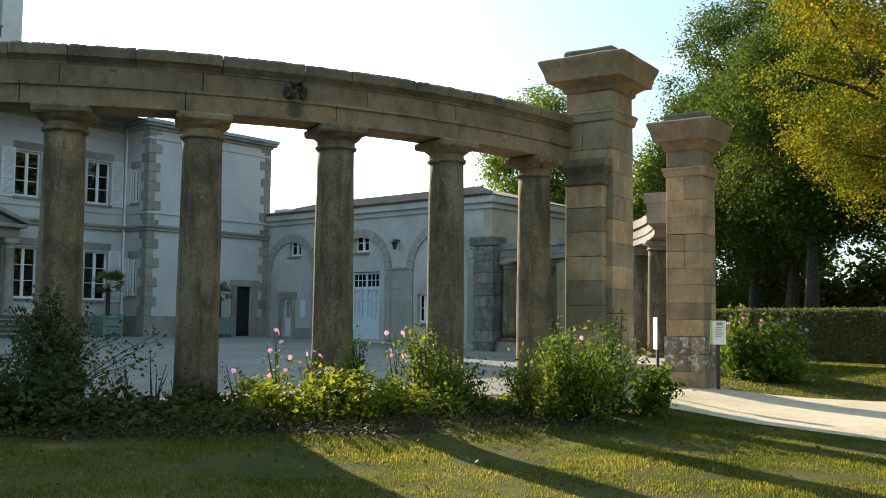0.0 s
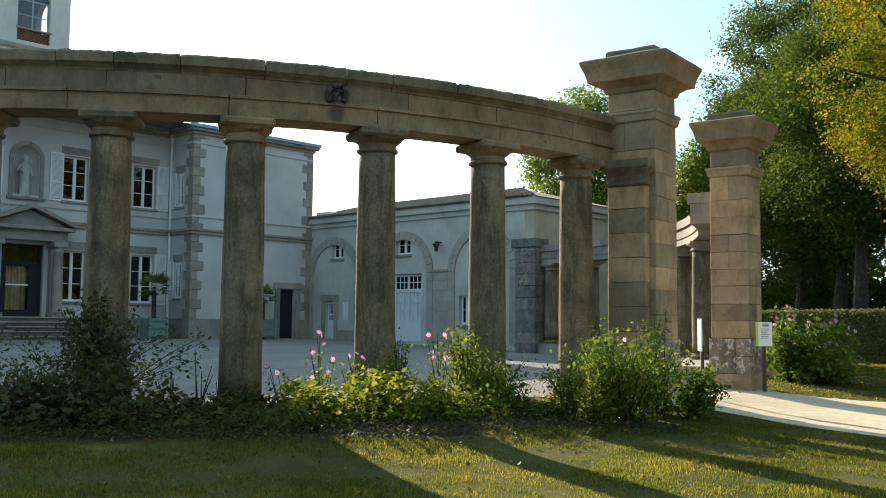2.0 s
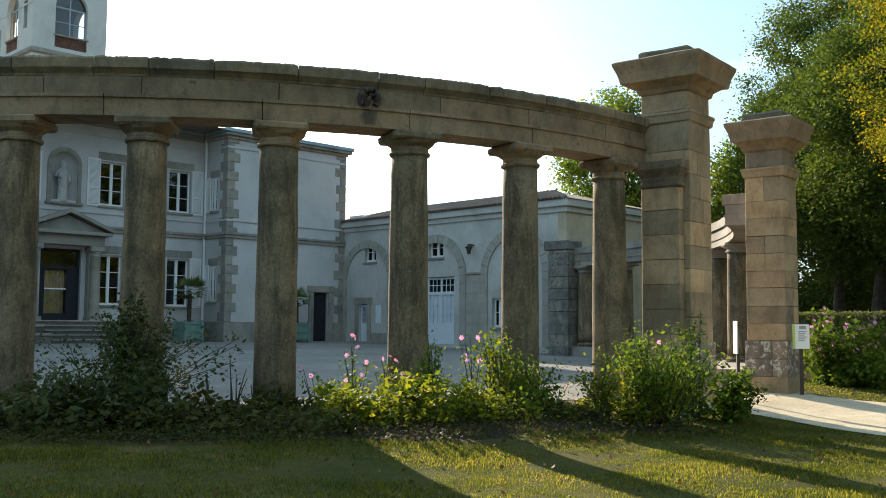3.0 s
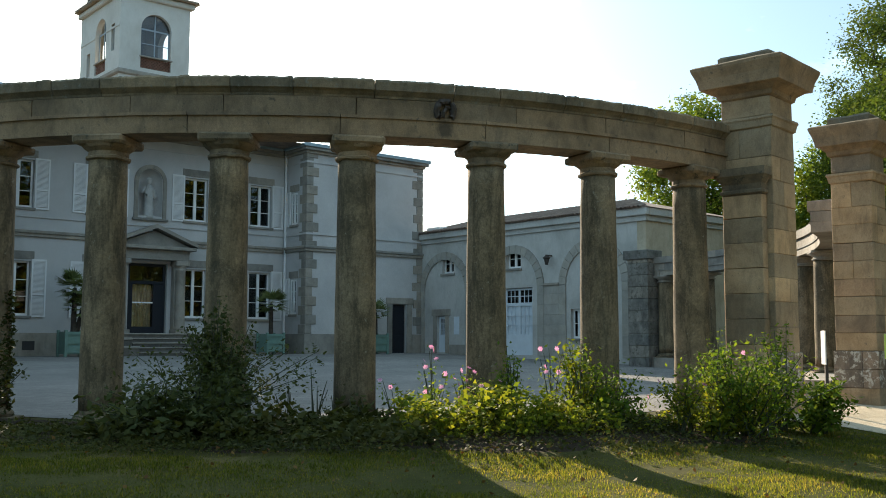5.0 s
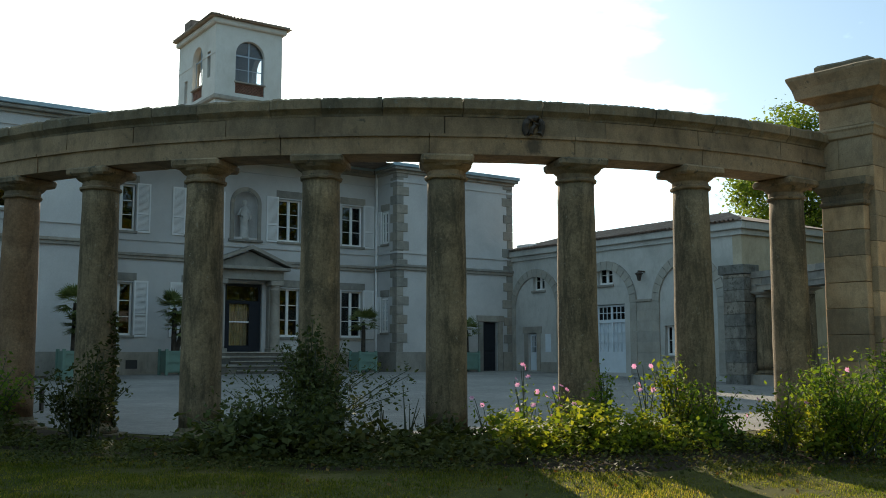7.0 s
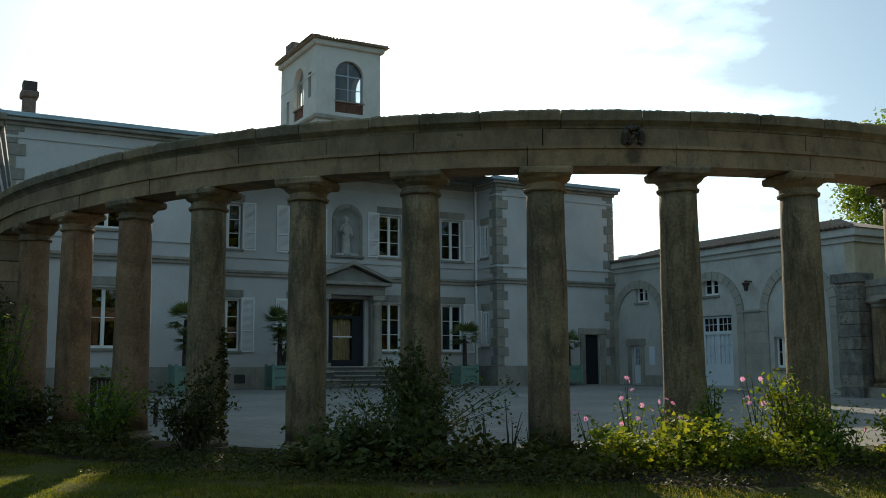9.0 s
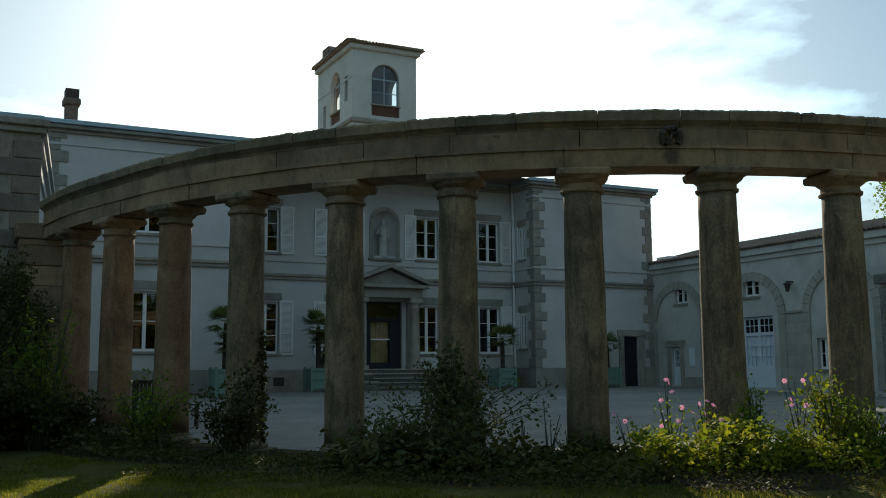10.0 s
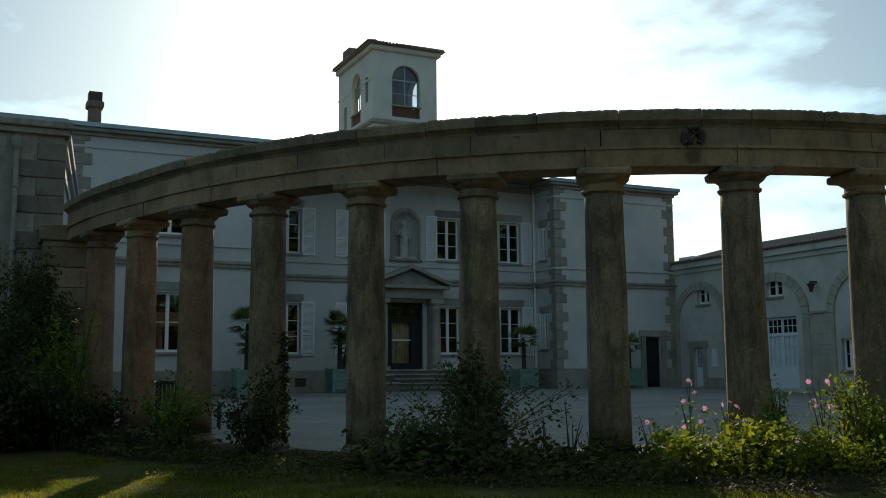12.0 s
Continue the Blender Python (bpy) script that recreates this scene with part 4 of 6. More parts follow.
# front steps
for i in range(5):
    y0 = Y0 - 0.75 - 0.34 * (4 - i)
    y1 = Y0 - 0.064 if i == 4 else y0 + 0.335
    zt = ZB + 0.176 * (i + 1)
    w = 1.66 if i == 4 else 1.14
    stp = part("step", box(AXIS - w, AXIS + w, y0, y1, ZB - 0.1, zt - 0.052), M_STEPSTONE, villa)
    part("tread", box(AXIS - w - 0.01, AXIS + w + 0.01, y0 - 0.045, y1, zt - 0.05, zt, 0.012), M_GRANITE, stp)
for s in (-1, 1):
    for k, (o0, o1, y0, y1, zt) in enumerate(((1.16, 1.72, Y0 - 1.42, Y0 - 0.8, ZB + 0.72), (1.16, 1.86, Y0 - 2.12, Y0 - 1.425, ZB + 0.4))):
        ck = part("step_cheek", box(AXIS + s * o0, AXIS + s * o1, y0, y1, ZB - 0.1, zt - 0.1, 0.015), M_STEPSTONE, villa)
        part("coping", box(AXIS + s * (o0 - 0.005), AXIS + s * (o1 + 0.04), y0 - 0.04, y1, zt - 0.098, zt, 0.02), M_GRANITE, ck)

# niche with a statue
bm = bmesh.new()
rows = []
for zz, rr in [(5.95, 0.5), (7.45, 0.5)] + [(7.45 + 0.5 * math.sin(k * math.pi / 16), 0.5 * math.cos(k * math.pi / 16)) for k in range(1, 8)]:
    rows.append([bm.verts.new((AXIS + rr * math.cos(math.pi * k / 12), Y0 + 0.03 + rr * 0.85 * math.sin(math.pi * k / 12), zz)) for k in range(13)])
for p, q in zip(rows, rows[1:]):
    for k in range(12):
        bm.faces.new((p[k], p[k + 1], q[k + 1], q[k]))
part("niche", bm, M_STUCCO, villa, smooth=True)
for k in range(13):
    a0, a1 = math.pi * k / 13, math.pi * (k + 1) / 13
    bm = bmesh.new()
    vs = [bm.verts.new((AXIS + r * math.cos(a), y, 7.45 + r * math.sin(a))) for y in (Y0 - 0.05, Y0 - 0.003) for r, a in ((0.52, a0), (0.68, a0), (0.68, a1), (0.52, a1))]
    for f in ((0, 1, 2, 3), (7, 6, 5, 4), (0, 4, 5, 1), (1, 5, 6, 2), (2, 6, 7, 3), (3, 7, 4, 0)):
        bm.faces.new([vs[i] for i in f])
    part("arch_stone", bm, M_GRANITE, villa)
for s in (-1, 1):
    part("niche_jamb", box(AXIS + s * 0.52, AXIS + s * 0.68, Y0 - 0.05, Y0 - 0.003, 5.95, 7.449), M_GRANITE, villa)
part("niche_sill", box(AXIS - 0.75, AXIS + 0.75, Y0 - 0.12, Y0 - 0.003, 5.85, 5.949, 0.015), M_GRANITE, villa)
bm = lathe([(0.2, 5.95), (0.2, 6.1), (0.17, 6.12), (0.2, 6.3), (0.16, 6.7), (0.2, 7.0), (0.17, 7.25), (0.07, 7.33), (0.06, 7.38), (0.1, 7.44), (0.1, 7.55), (0.04, 7.62)], 20, (AXIS, Y0 + 0.14))
for s, z in ((-1, 7.1), (1, 6.95)):
    tube(bm, [(AXIS + s * 0.17, Y0 + 0.14, 7.22), (AXIS + s * 0.27, Y0 + 0.1, z - 0.12), (AXIS + s * 0.14, Y0 + 0.0, z - 0.22)], 0.06, 0.045, 8)
tagged(part("statue", worn(bm, 0.02, 6, 2), M_STATUE, None, "", True), "pale draped stone statue in a wall niche", "statue")

# ---- the tower ----
TX, TY, TW, TD, TZ0, TZ1 = 18.65, 47.0, 3.77, 5.4, 9.4, 18.44
AX0, AX1, AY0, AY1 = TX + 1.11, TX + 2.75, TY + 1.84, TY + 3.28
Z_LAT, Z_SILL, Z_CROWN = 14.88, 15.51, 17.79
tower = part("tower", panel(TX, TX + TW, TZ0, TZ1, [(AX0, AX1, Z_LAT, Z_CROWN, True)], TY, "x", 0.3), M_TOWER, villa, "cream rendered belvedere tower")
for side in (TX, TX + TW - 0.3):
    part("tower_wall", panel(TY + 0.3, TY + TD, TZ0, TZ1, [(AY0, AY1, Z_LAT, Z_CROWN, True), (TY + 0.7, TY + 1.13, 15.75, 17.15), (TY + 4.0, TY + 4.45, 15.0, 16.3)], side, "y", 0.3), M_TOWER, tower)
    for u, z0, z1 in ((TY + 0.7, 15.75, 17.15), (TY + 4.0, 15.0, 16.3)):
        part("slit_window", box(side + 0.14, side + 0.16, u, u + 0.4, z0, z1), M_DARK, tower)
part("tower_wall", panel(TX + 0.3, TX + TW - 0.3, TZ0, TZ1, [(AX0, AX1, Z_LAT, Z_CROWN, True)], TY + TD - 0.3, "x", 0.3), M_TOWER, tower)
part("tower_band", box(TX - 0.12, TX + TW + 0.12, TY - 0.12, TY + TD + 0.12, 14.4, 14.68, 0.07), M_GRANITE, tower)
part("impost_band", box(TX - 0.03, TX - 0.002, TY + 0.02, AY0 - 0.02, 16.88, 16.98), M_TOWER, tower)
part("impost_band", box(TX - 0.03, TX - 0.002, AY1 + 0.02, TY + TD, 16.88, 16.98), M_TOWER, tower)
part("tower_eave", box(TX - 0.2, TX + TW + 0.2, TY - 0.2, TY + TD + 0.08, TZ1, TZ1 + 0.3, 0.06), M_TOWER, tower)
bm = bmesh.new()
o = 0.42
ZR = TZ1 + 0.31
rp = [bm.verts.new(p) for p in ((TX - o, TY - o, ZR), (TX + TW + o, TY - o, ZR), (TX + TW + o, TY + TD + 0.15, ZR), (TX - o, TY + TD + 0.15, ZR), (TX + TW / 2, TY + TW / 2, ZR + 0.7), (TX + TW / 2, TY + TD - TW / 2, ZR + 0.7))]
for f in ((0, 1, 4), (1, 2, 5, 4), (2, 3, 5), (3, 0, 4, 5), (3, 2, 1, 0)):
    bm.faces.new([rp[i] for i in f])
part("tower_roof", bm, M_TILEPALE, tower)
for x in [TX - 0.4 + 0.2 * i for i in range(23)]:
    bm = bmesh.new()
    tube(bm, [(x, TY - o - 0.04, ZR + 0.01), (x + (TX + TW / 2 - x) * 0.25, TY - o + 0.55, ZR + 0.19)], 0.065, 0.055, 6)
    part("eave_tile", bm, M_TILEPALE, tower)
for y in [TY - 0.4 + 0.2 * i for i in range(29)]:
    bm = bmesh.new()
    tube(bm, [(TX - o - 0.04, y, ZR + 0.01), (TX - o + 0.55, y + (TY + TD / 2 - y) * 0.1, ZR + 0.19)], 0.065, 0.055, 6)
    part("eave_tile", bm, M_TILEPALE, tower)
part("chimney", box(TX + 0.05, TX + 0.55, TY + 3.9, TY + 4.9, ZR + 0.1, ZR + 1.05, 0.05), M_CHIMNEY, tower)


def lattice(x0, x1, y0, y1, z0, z1):
    """Terracotta claustra: crossed bars in a frame."""
    bm = bmesh.new()
    L = max(x1 - x0, y1 - y0)
    along = x1 - x0 > y1 - y0
    put = (lambda u, z: (x0 + u, y0, z)) if along else (lambda u, z: (x0, y0 + u, z))
    h = z1 - z0
    n = int((L + h) / 0.17)
    for i in range(-int(h / 0.17), n):
        u = i * 0.17
        for s in (1, -1):
            a, b = (u, z0 if s > 0 else z1), (u + h, z1 if s > 0 else z0)
            (ua, za), (ub, zb) = a, b
            if ub < 0 or ua > L:
                continue
            if ua < 0:
                za += (0 - ua) * (zb - za) / (ub - ua)
                ua = 0
            if ub > L:
                zb = za + (L - ua) * (zb - za) / (ub - ua)
                ub = L
            if ub - ua > 0.03:
                tube(bm, [put(ua, za), put(ub, zb)], 0.038, 0.038, 4)
    return bm


part("lattice", lattice(AX0, AX1, TY + 0.1, TY + 0.1, Z_LAT, Z_SILL - 0.06), M_BRICK, tower, "terracotta lattice parapet")
part("lattice", lattice(TX + 0.1, TX + 0.1, AY0, AY1, Z_LAT, Z_SILL - 0.06), M_BRICK, tower, "terracotta lattice parapet")
# dark sheets behind the lattice, in place of the shade there
part("lattice_shade_sheet", box(AX0, AX1, TY + 0.2, TY + 0.24, Z_LAT, Z_SILL - 0.06), M_DARK, tower)
part("lattice_shade_sheet", box(TX + 0.2, TX + 0.24, AY0, AY1, Z_LAT, Z_SILL - 0.06), M_DARK, tower)
part("tower_sill", box(AX0 - 0.07, AX1 + 0.07, TY - 0.06, TY + 0.2, Z_SILL - 0.06, Z_SILL + 0.02, 0.01), M_GRANITE, tower)
part("tower_sill", box(TX - 0.06, TX + 0.2, AY0 - 0.07, AY1 + 0.07, Z_SILL - 0.06, Z_SILL + 0.02, 0.01), M_GRANITE, tower)
for u0, u1, ax in ((AX0, AX1, "x"), (AY0, AY1, "y")):
    bm = bmesh.new()
    zs_ = Z_CROWN - (u1 - u0) / 2
    for u, zt in ((u0 + 0.04, zs_), ((u0 + u1) / 2, Z_CROWN - 0.03), (u1 - 0.04, zs_)):
        if ax == "x":
            add_box(bm, u - 0.035, u + 0.035, TY + 0.2, TY + 0.25, Z_SILL + 0.02, zt)
        else:
            add_box(bm, TX + 0.2, TX + 0.25, u - 0.035, u + 0.035, Z_SILL + 0.02, zt)
    if ax == "x":
        add_box(bm, u0, u1, TY + 0.196, TY + 0.254, zs_ - 0.04, zs_ + 0.04)
        add_box(bm, u0, u1, TY + 0.21, TY + 0.24, Z_SILL + 0.7, Z_SILL + 0.74)
    else:
        add_box(bm, TX + 0.196, TX + 0.254, u0, u1, zs_ - 0.04, zs_ + 0.04)
    w_ = part("tower_window", bm, M_BARGREY, tower, "grey glazing bars of the belvedere")
    if ax == "x":
        p = part("pane", box(u0, u1, TY + 0.22, TY + 0.226, Z_SILL + 0.02, Z_CROWN - 0.02), M_DUSTY, w_)
        p.visible_shadow = False
# inside of the belvedere: a dark screen wall that leaves a gap to the far opening
part("screen_wall", box(TX + 0.3, TX + 2.05, TY + 2.2, TY + 2.3, 14.7, TZ1), M_TOWER, tower)

# ---- chimney far behind ----
ch = thing("chimney_stack", (4.0, 40, 9.3), "brick chimney stack with a dark cap on the roof", "chimney")
part("stack", box(3.75, 4.22, 39.75, 40.25, 9.2, 11.75, 0.02), M_CHIMNEY, ch)
part("collar", box(3.66, 4.31, 39.66, 40.34, 11.75, 12.02, 0.05), M_CHIMNEY, ch)
part("cap", box(3.73, 4.24, 39.73, 40.27, 12.02, 12.4, 0.02), M_WOODDK, ch)

# ---- low arcaded wing on the right of the court ----
XL, YG, ZL = 28.9, 22.36, 6.03
annex = thing("outbuilding", (XL + 3, 29, ZB), "long low stucco outbuilding with blind stone arches and tiled roof", "building")
part("wall", panel(YG + 0.4, YW - 0.01, ZB - 0.3, 5.75, [(33.14, 33.94, 4.12, 5.0), (33.7, 34.28, 0.55, 2.2), (28.2, 29.95, 0.5, 3.3), (28.87, 29.75, 4.13, 4.94), (25.5, 26.1, 1.2, 2.35), (24.0, 24.8, 4.13, 4.94)], XL, "y", 0.4), M_ANNEX, annex)
part("gable_wall", box(XL, XL + 7.2, YG, YG + 0.4, ZB - 0.3, 5.75), M_BUFF, annex)
part("wall", box(XL + 6.8, XL + 7.2, YG + 0.4, YW, ZB - 0.3, 5.75), M_ANNEX, annex)
part("wall", box(XL + 0.4, XL + 6.8, YW - 0.4, YW, ZB - 0.3, 5.75), M_ANNEX, annex)
# added near-black lining, coloured as the unlit inside
part("interior_shade_ceiling", box(XL + 0.4, XL + 6.8, YG + 0.4, YW - 0.4, 5.6, 5.7), M_DARK, annex)
part("interior_shade_wall", box(XL + 0.9, XL + 1.0, YG + 0.41, YW - 0.41, ZB, 5.59), M_DARK, annex)
part("cornice", box(XL - 0.08, XL - 0.003, YG - 0.08, YW - 0.02, 5.55, 5.75, 0.01), M_ANNEX, annex)
part("cornice", box(XL - 0.2, XL - 0.003, YG - 0.2, YW - 0.02, 5.755, 6.03, 0.02), M_ANNEX, annex)
part("cornice", box(XL, XL + 7.2, YG - 0.2, YG - 0.003, 5.755, 6.03, 0.02), M_ANNEX, annex)
part("cornice", box(XL, XL + 7.2, YG - 0.08, YG - 0.003, 5.55, 5.75, 0.01), M_ANNEX, annex)
bm = bmesh.new()
rp = [bm.verts.new(p) for p in ((XL - 0.25, YG - 0.25, 6.04), (XL + 7.4, YG - 0.25, 6.04), (XL + 7.4, YW, 6.04), (XL - 0.25, YW, 6.04), (XL + 3.6, YG + 3.4, 7.0), (XL + 3.6, YW, 7.0))]
for f in ((0, 1, 4), (1, 2, 5, 4), (2, 3, 5), (3, 0, 4, 5), (3, 2, 1, 0)):
    bm.faces.new([rp[i] for i in f])
part("roof", bm, M_TILE, annex)
part("skylight", box(XL + 0.1, XL + 0.9, 34.3, 35.2, 6.2, 6.34, 0.02), M_WHITE, annex)
bm = bmesh.new()
yy = YG + 0.1
while yy < YW:
    run = min(1.0, (yy - YG + 0.25) / 3.6)
    tube(bm, [(XL - 0.3, yy, 6.06), (XL - 0.25 + 3.8 * run, yy, 6.07 + 0.95 * run)], 0.06, 0.05, 6)
    yy += 0.2
part("roof_tile", bm, M_TILE, annex)


def arch_band(yc, half, spring, width=0.36):
    n = 15
    for k in range(n):
        a0, a1 = math.pi * k / n, math.pi * (k + 1) / n
        bm = bmesh.new()
        vs = [bm.verts.new((x, yc + r * math.cos(a), spring + r * math.sin(a))) for x in (XL - 0.07, XL - 0.003) for r, a in ((half, a0 + 0.006), (half + width, a0 + 0.006), (half + width, a1 - 0.006), (half, a1 - 0.006))]
        for f in ((0, 1, 2, 3), (7, 6, 5, 4), (0, 4, 5, 1), (1, 5, 6, 2), (2, 6, 7, 3), (3, 7, 4, 0)):
            bm.faces.new([vs[i] for i in f])
        part("arch_stone", bm, M_ARCH, annex)


def pier_stones(y0, y1, z0, z1, out=0.06):
    z, i = z0, 0
    while z < z1 - 0.05:
        zt = min(z + 0.42, z1)
        w = y1 - y0
        if w > 0.9:
            cut = y0 + w * (0.62 if i % 2 else 0.38)
            part("pier_stone", box(XL - out, XL - 0.003, y0, cut - 0.003, z, zt - 0.004, 0.004), M_ARCH, annex)
            part("pier_stone", box(XL - out, XL - 0.003, cut + 0.003, y1, z, zt - 0.004, 0.004), M_ARCH, annex)
        else:
            part("pier_stone", box(XL - out, XL - 0.003, y0, y1, z, zt - 0.004, 0.004), M_ARCH, annex)
        z, i = zt, i + 1


SPRING = 3.33
for yc, half in ((33.75, 1.42), (29.3, 1.42), (24.9, 1.42)):
    arch_band(yc, half, SPRING)
    for y0, y1, z0 in ((yc - half - 0.36, yc - half, ZB), (yc + half, yc + half + 0.36, ZB)):
        pier_stones(y0, y1, z0, SPRING)
for y0, y1 in ((31.09, 31.96), (26.69, 27.51), (22.5, 23.1)):
    pier_stones(y0, y1, ZB, SPRING, 0.05)
    part("impost", box(XL - 0.1, XL - 0.003, y0, y1, SPRING + 0.004, SPRING + 0.1, 0.01), M_GRANITE, annex)
part("plinth", box(XL - 0.04, XL - 0.002, 32.0, 33.4, ZB - 0.2, 0.9), M_GRANITE, annex)
for yc, w, z0, z1 in ((33.54, 0.4, 4.12, 5.0), (29.31, 0.44, 4.13, 4.94), (24.4, 0.4, 4.13, 4.94)):
    window_unit(annex, yc, z0, z1, XL, "y", w, 2, False)
window_unit(annex, 25.8, 1.2, 2.35, XL, "y", 0.3, 2, False)
dd_ = part("door", box(XL + 0.1, XL + 0.15, 33.72, 34.26, 0.5, 1.35), M_DOORGREY, annex, "small pale blue plank door with a barred pane")
bm = bmesh.new()
for y0, y1, z0, z1 in ((33.72, 33.8, 1.35, 2.18), (34.18, 34.26, 1.35, 2.18), (33.8, 34.18, 2.08, 2.18)):
    add_box(bm, XL + 0.1, XL + 0.15, y0, y1, z0, z1)
for i in range(1, 4):
    add_box(bm, XL + 0.11, XL + 0.14, 33.8 + 0.095 * i - 0.012, 33.8 + 0.095 * i + 0.012, 1.35, 2.08)
for z in (1.6, 1.84):
    add_box(bm, XL + 0.109, XL + 0.141, 33.8, 34.18, z - 0.012, z + 0.012)
part("door_frame", bm, M_DOORGREY, dd_)
for b_ in ((33.45, 33.69, 0.5, 2.2), (34.29, 34.55, 0.5, 2.2), (33.35, 34.65, 2.205, 2.5)):
    part("door_surround", box(XL - 0.05, XL - 0.003, b_[0], b_[1], b_[2], b_[3], 0.01), M_GRANITE, annex)
part("notice_plate", box(XL - 0.03, XL - 0.004, 32.75, 33.1, 1.35, 2.15, 0.005), M_DOORGREY, annex)
big = part("door", box(XL + 0.12, XL + 0.17, 28.22, 29.93, 0.5, 1.35), M_DOORGREY, annex, "wide pale blue glazed double door with transom lights")
bm = bmesh.new()
for y0, y1, z0, z1 in ((28.22, 28.34, 1.35, 3.28), (29.81, 29.93, 1.35, 3.28), (29.02, 29.13, 1.35, 3.28), (28.34, 29.02, 2.55, 2.68), (29.13, 29.81, 2.55, 2.68), (28.34, 29.02, 3.2, 3.28), (29.13, 29.81, 3.2, 3.28)):
    add_box(bm, XL + 0.12, XL + 0.17, y0, y1, z0, z1)
for y in (28.57, 28.8, 29.36, 29.59):
    add_box(bm, XL + 0.13, XL + 0.16, y - 0.014, y + 0.014, 1.35, 3.2)
for z in (1.75, 2.15, 2.95):
    add_box(bm, XL + 0.129, XL + 0.161, 28.34, 29.02, z - 0.014, z + 0.014)
    add_box(bm, XL + 0.129, XL + 0.161, 29.13, 29.81, z - 0.014, z + 0.014)
part("door_frame", bm, M_DOORGREY, big)
part("door_blind", box(XL + 0.19, XL + 0.2, 28.3, 29.85, 1.35, 2.6), M_DOORGREY, big)
p = part("pane", box(XL + 0.145, XL + 0.15, 28.34, 29.81, 2.68, 3.2), M_GLASS, big)
p.visible_shadow = False
lamp = thing("wall_lamp", (XL, 27.1, 4.2), "small dark wall lantern on an iron bracket", "lamp")
part("bracket", box(XL - 0.35, XL - 0.003, 27.07, 27.13, 4.5, 4.56), M_WOODDK, lamp)
part("lantern", lathe([(0.06, 4.15), (0.11, 4.38), (0.16, 4.42), (0.16, 4.45), (0.04, 4.52)], 8, (XL - 0.3, 27.1)), M_WOODDK, lamp)

# ---- building on the left, gable towards the lawn ----
GX, GZ = 1.64, 6.42
left = thing("gable_building", (-2, 25, 0.3), "stucco building with dark stone quoins and a moulded eave", "building")
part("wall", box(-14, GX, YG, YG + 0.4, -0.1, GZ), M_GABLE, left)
SKEW = math.tan(radians(6.6))


def side_slab(o0, o1, z0, z1):
    """A length of the side front, which runs back at a slight slant; o0, o1: from its face."""
    bm = bmesh.new()
    vs = [bm.verts.new((GX + o + (y - YG - 0.4) * SKEW, y, z)) for z in (z0, z1) for o, y in ((o0, YG + 0.402), (o1, YG + 0.402), (o1, 31.6), (o0, 31.6))]
    for f in ((3, 2, 1, 0), (4, 5, 6, 7), (0, 1, 5, 4), (1, 2, 6, 5), (2, 3, 7, 6), (3, 0, 4, 7)):
        bm.faces.new([vs[k] for k in f])
    return bm


part("wall", side_slab(-0.4, 0.0, -0.1, GZ), M_STUCCO, left)
part("frieze", side_slab(0.003, 0.05, GZ - 0.75, GZ - 0.62), M_STUCCO, left)
part("cornice", side_slab(0.003, 0.09, GZ - 0.2, GZ), M_STUCCO, left)
part("cornice", side_slab(-0.38, 0.16, GZ + 0.004, GZ + 0.14), M_STUCCO, left)
part("roof", side_slab(-9.0, 0.05, GZ + 0.142, GZ + 0.3), M_ZINC, left)
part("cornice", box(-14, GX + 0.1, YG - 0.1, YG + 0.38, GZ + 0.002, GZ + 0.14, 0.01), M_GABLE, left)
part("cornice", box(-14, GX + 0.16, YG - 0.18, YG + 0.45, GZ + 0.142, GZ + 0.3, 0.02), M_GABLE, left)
part("coping", box(-14, GX + 0.05, YG - 0.05, YG + 0.4, GZ + 0.302, GZ + 0.4), M_ZINC, left)
z, i = 0.4, 0
while z < GZ - 0.4:
    w = 0.95 if i % 2 else 0.55
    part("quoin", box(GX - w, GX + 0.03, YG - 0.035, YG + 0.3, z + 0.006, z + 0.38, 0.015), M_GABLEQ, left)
    z, i = z + 0.39, i + 1
bm = bmesh.new()
tube(bm, [(0.68, YG - 0.12, 0.3), (0.68, YG - 0.12, 3), (0.68, YG - 0.12, 6.05), (0.68, YG - 0.1, 6.2), (0.68, YG - 0.02, 6.34)], 0.055, 0.055, 10)
pipe = part("rainwater_pipe", bm, M_PIPE, left, "grey weathered rainwater pipe")
for zz in (2.2, 3.85, 5.2):
    part("pipe_collar", lathe([(0.06, zz), (0.075, zz + 0.01), (0.075, zz + 0.07), (0.06, zz + 0.08)], 12, (0.68, YG - 0.12)), M_PIPE, pipe)
part("hopper", lathe([(0.06, 6.02), (0.1, 6.1), (0.12, 6.24), (0.12, 6.28)], 12, (0.68, YG - 0.12)), M_PIPE, pipe)

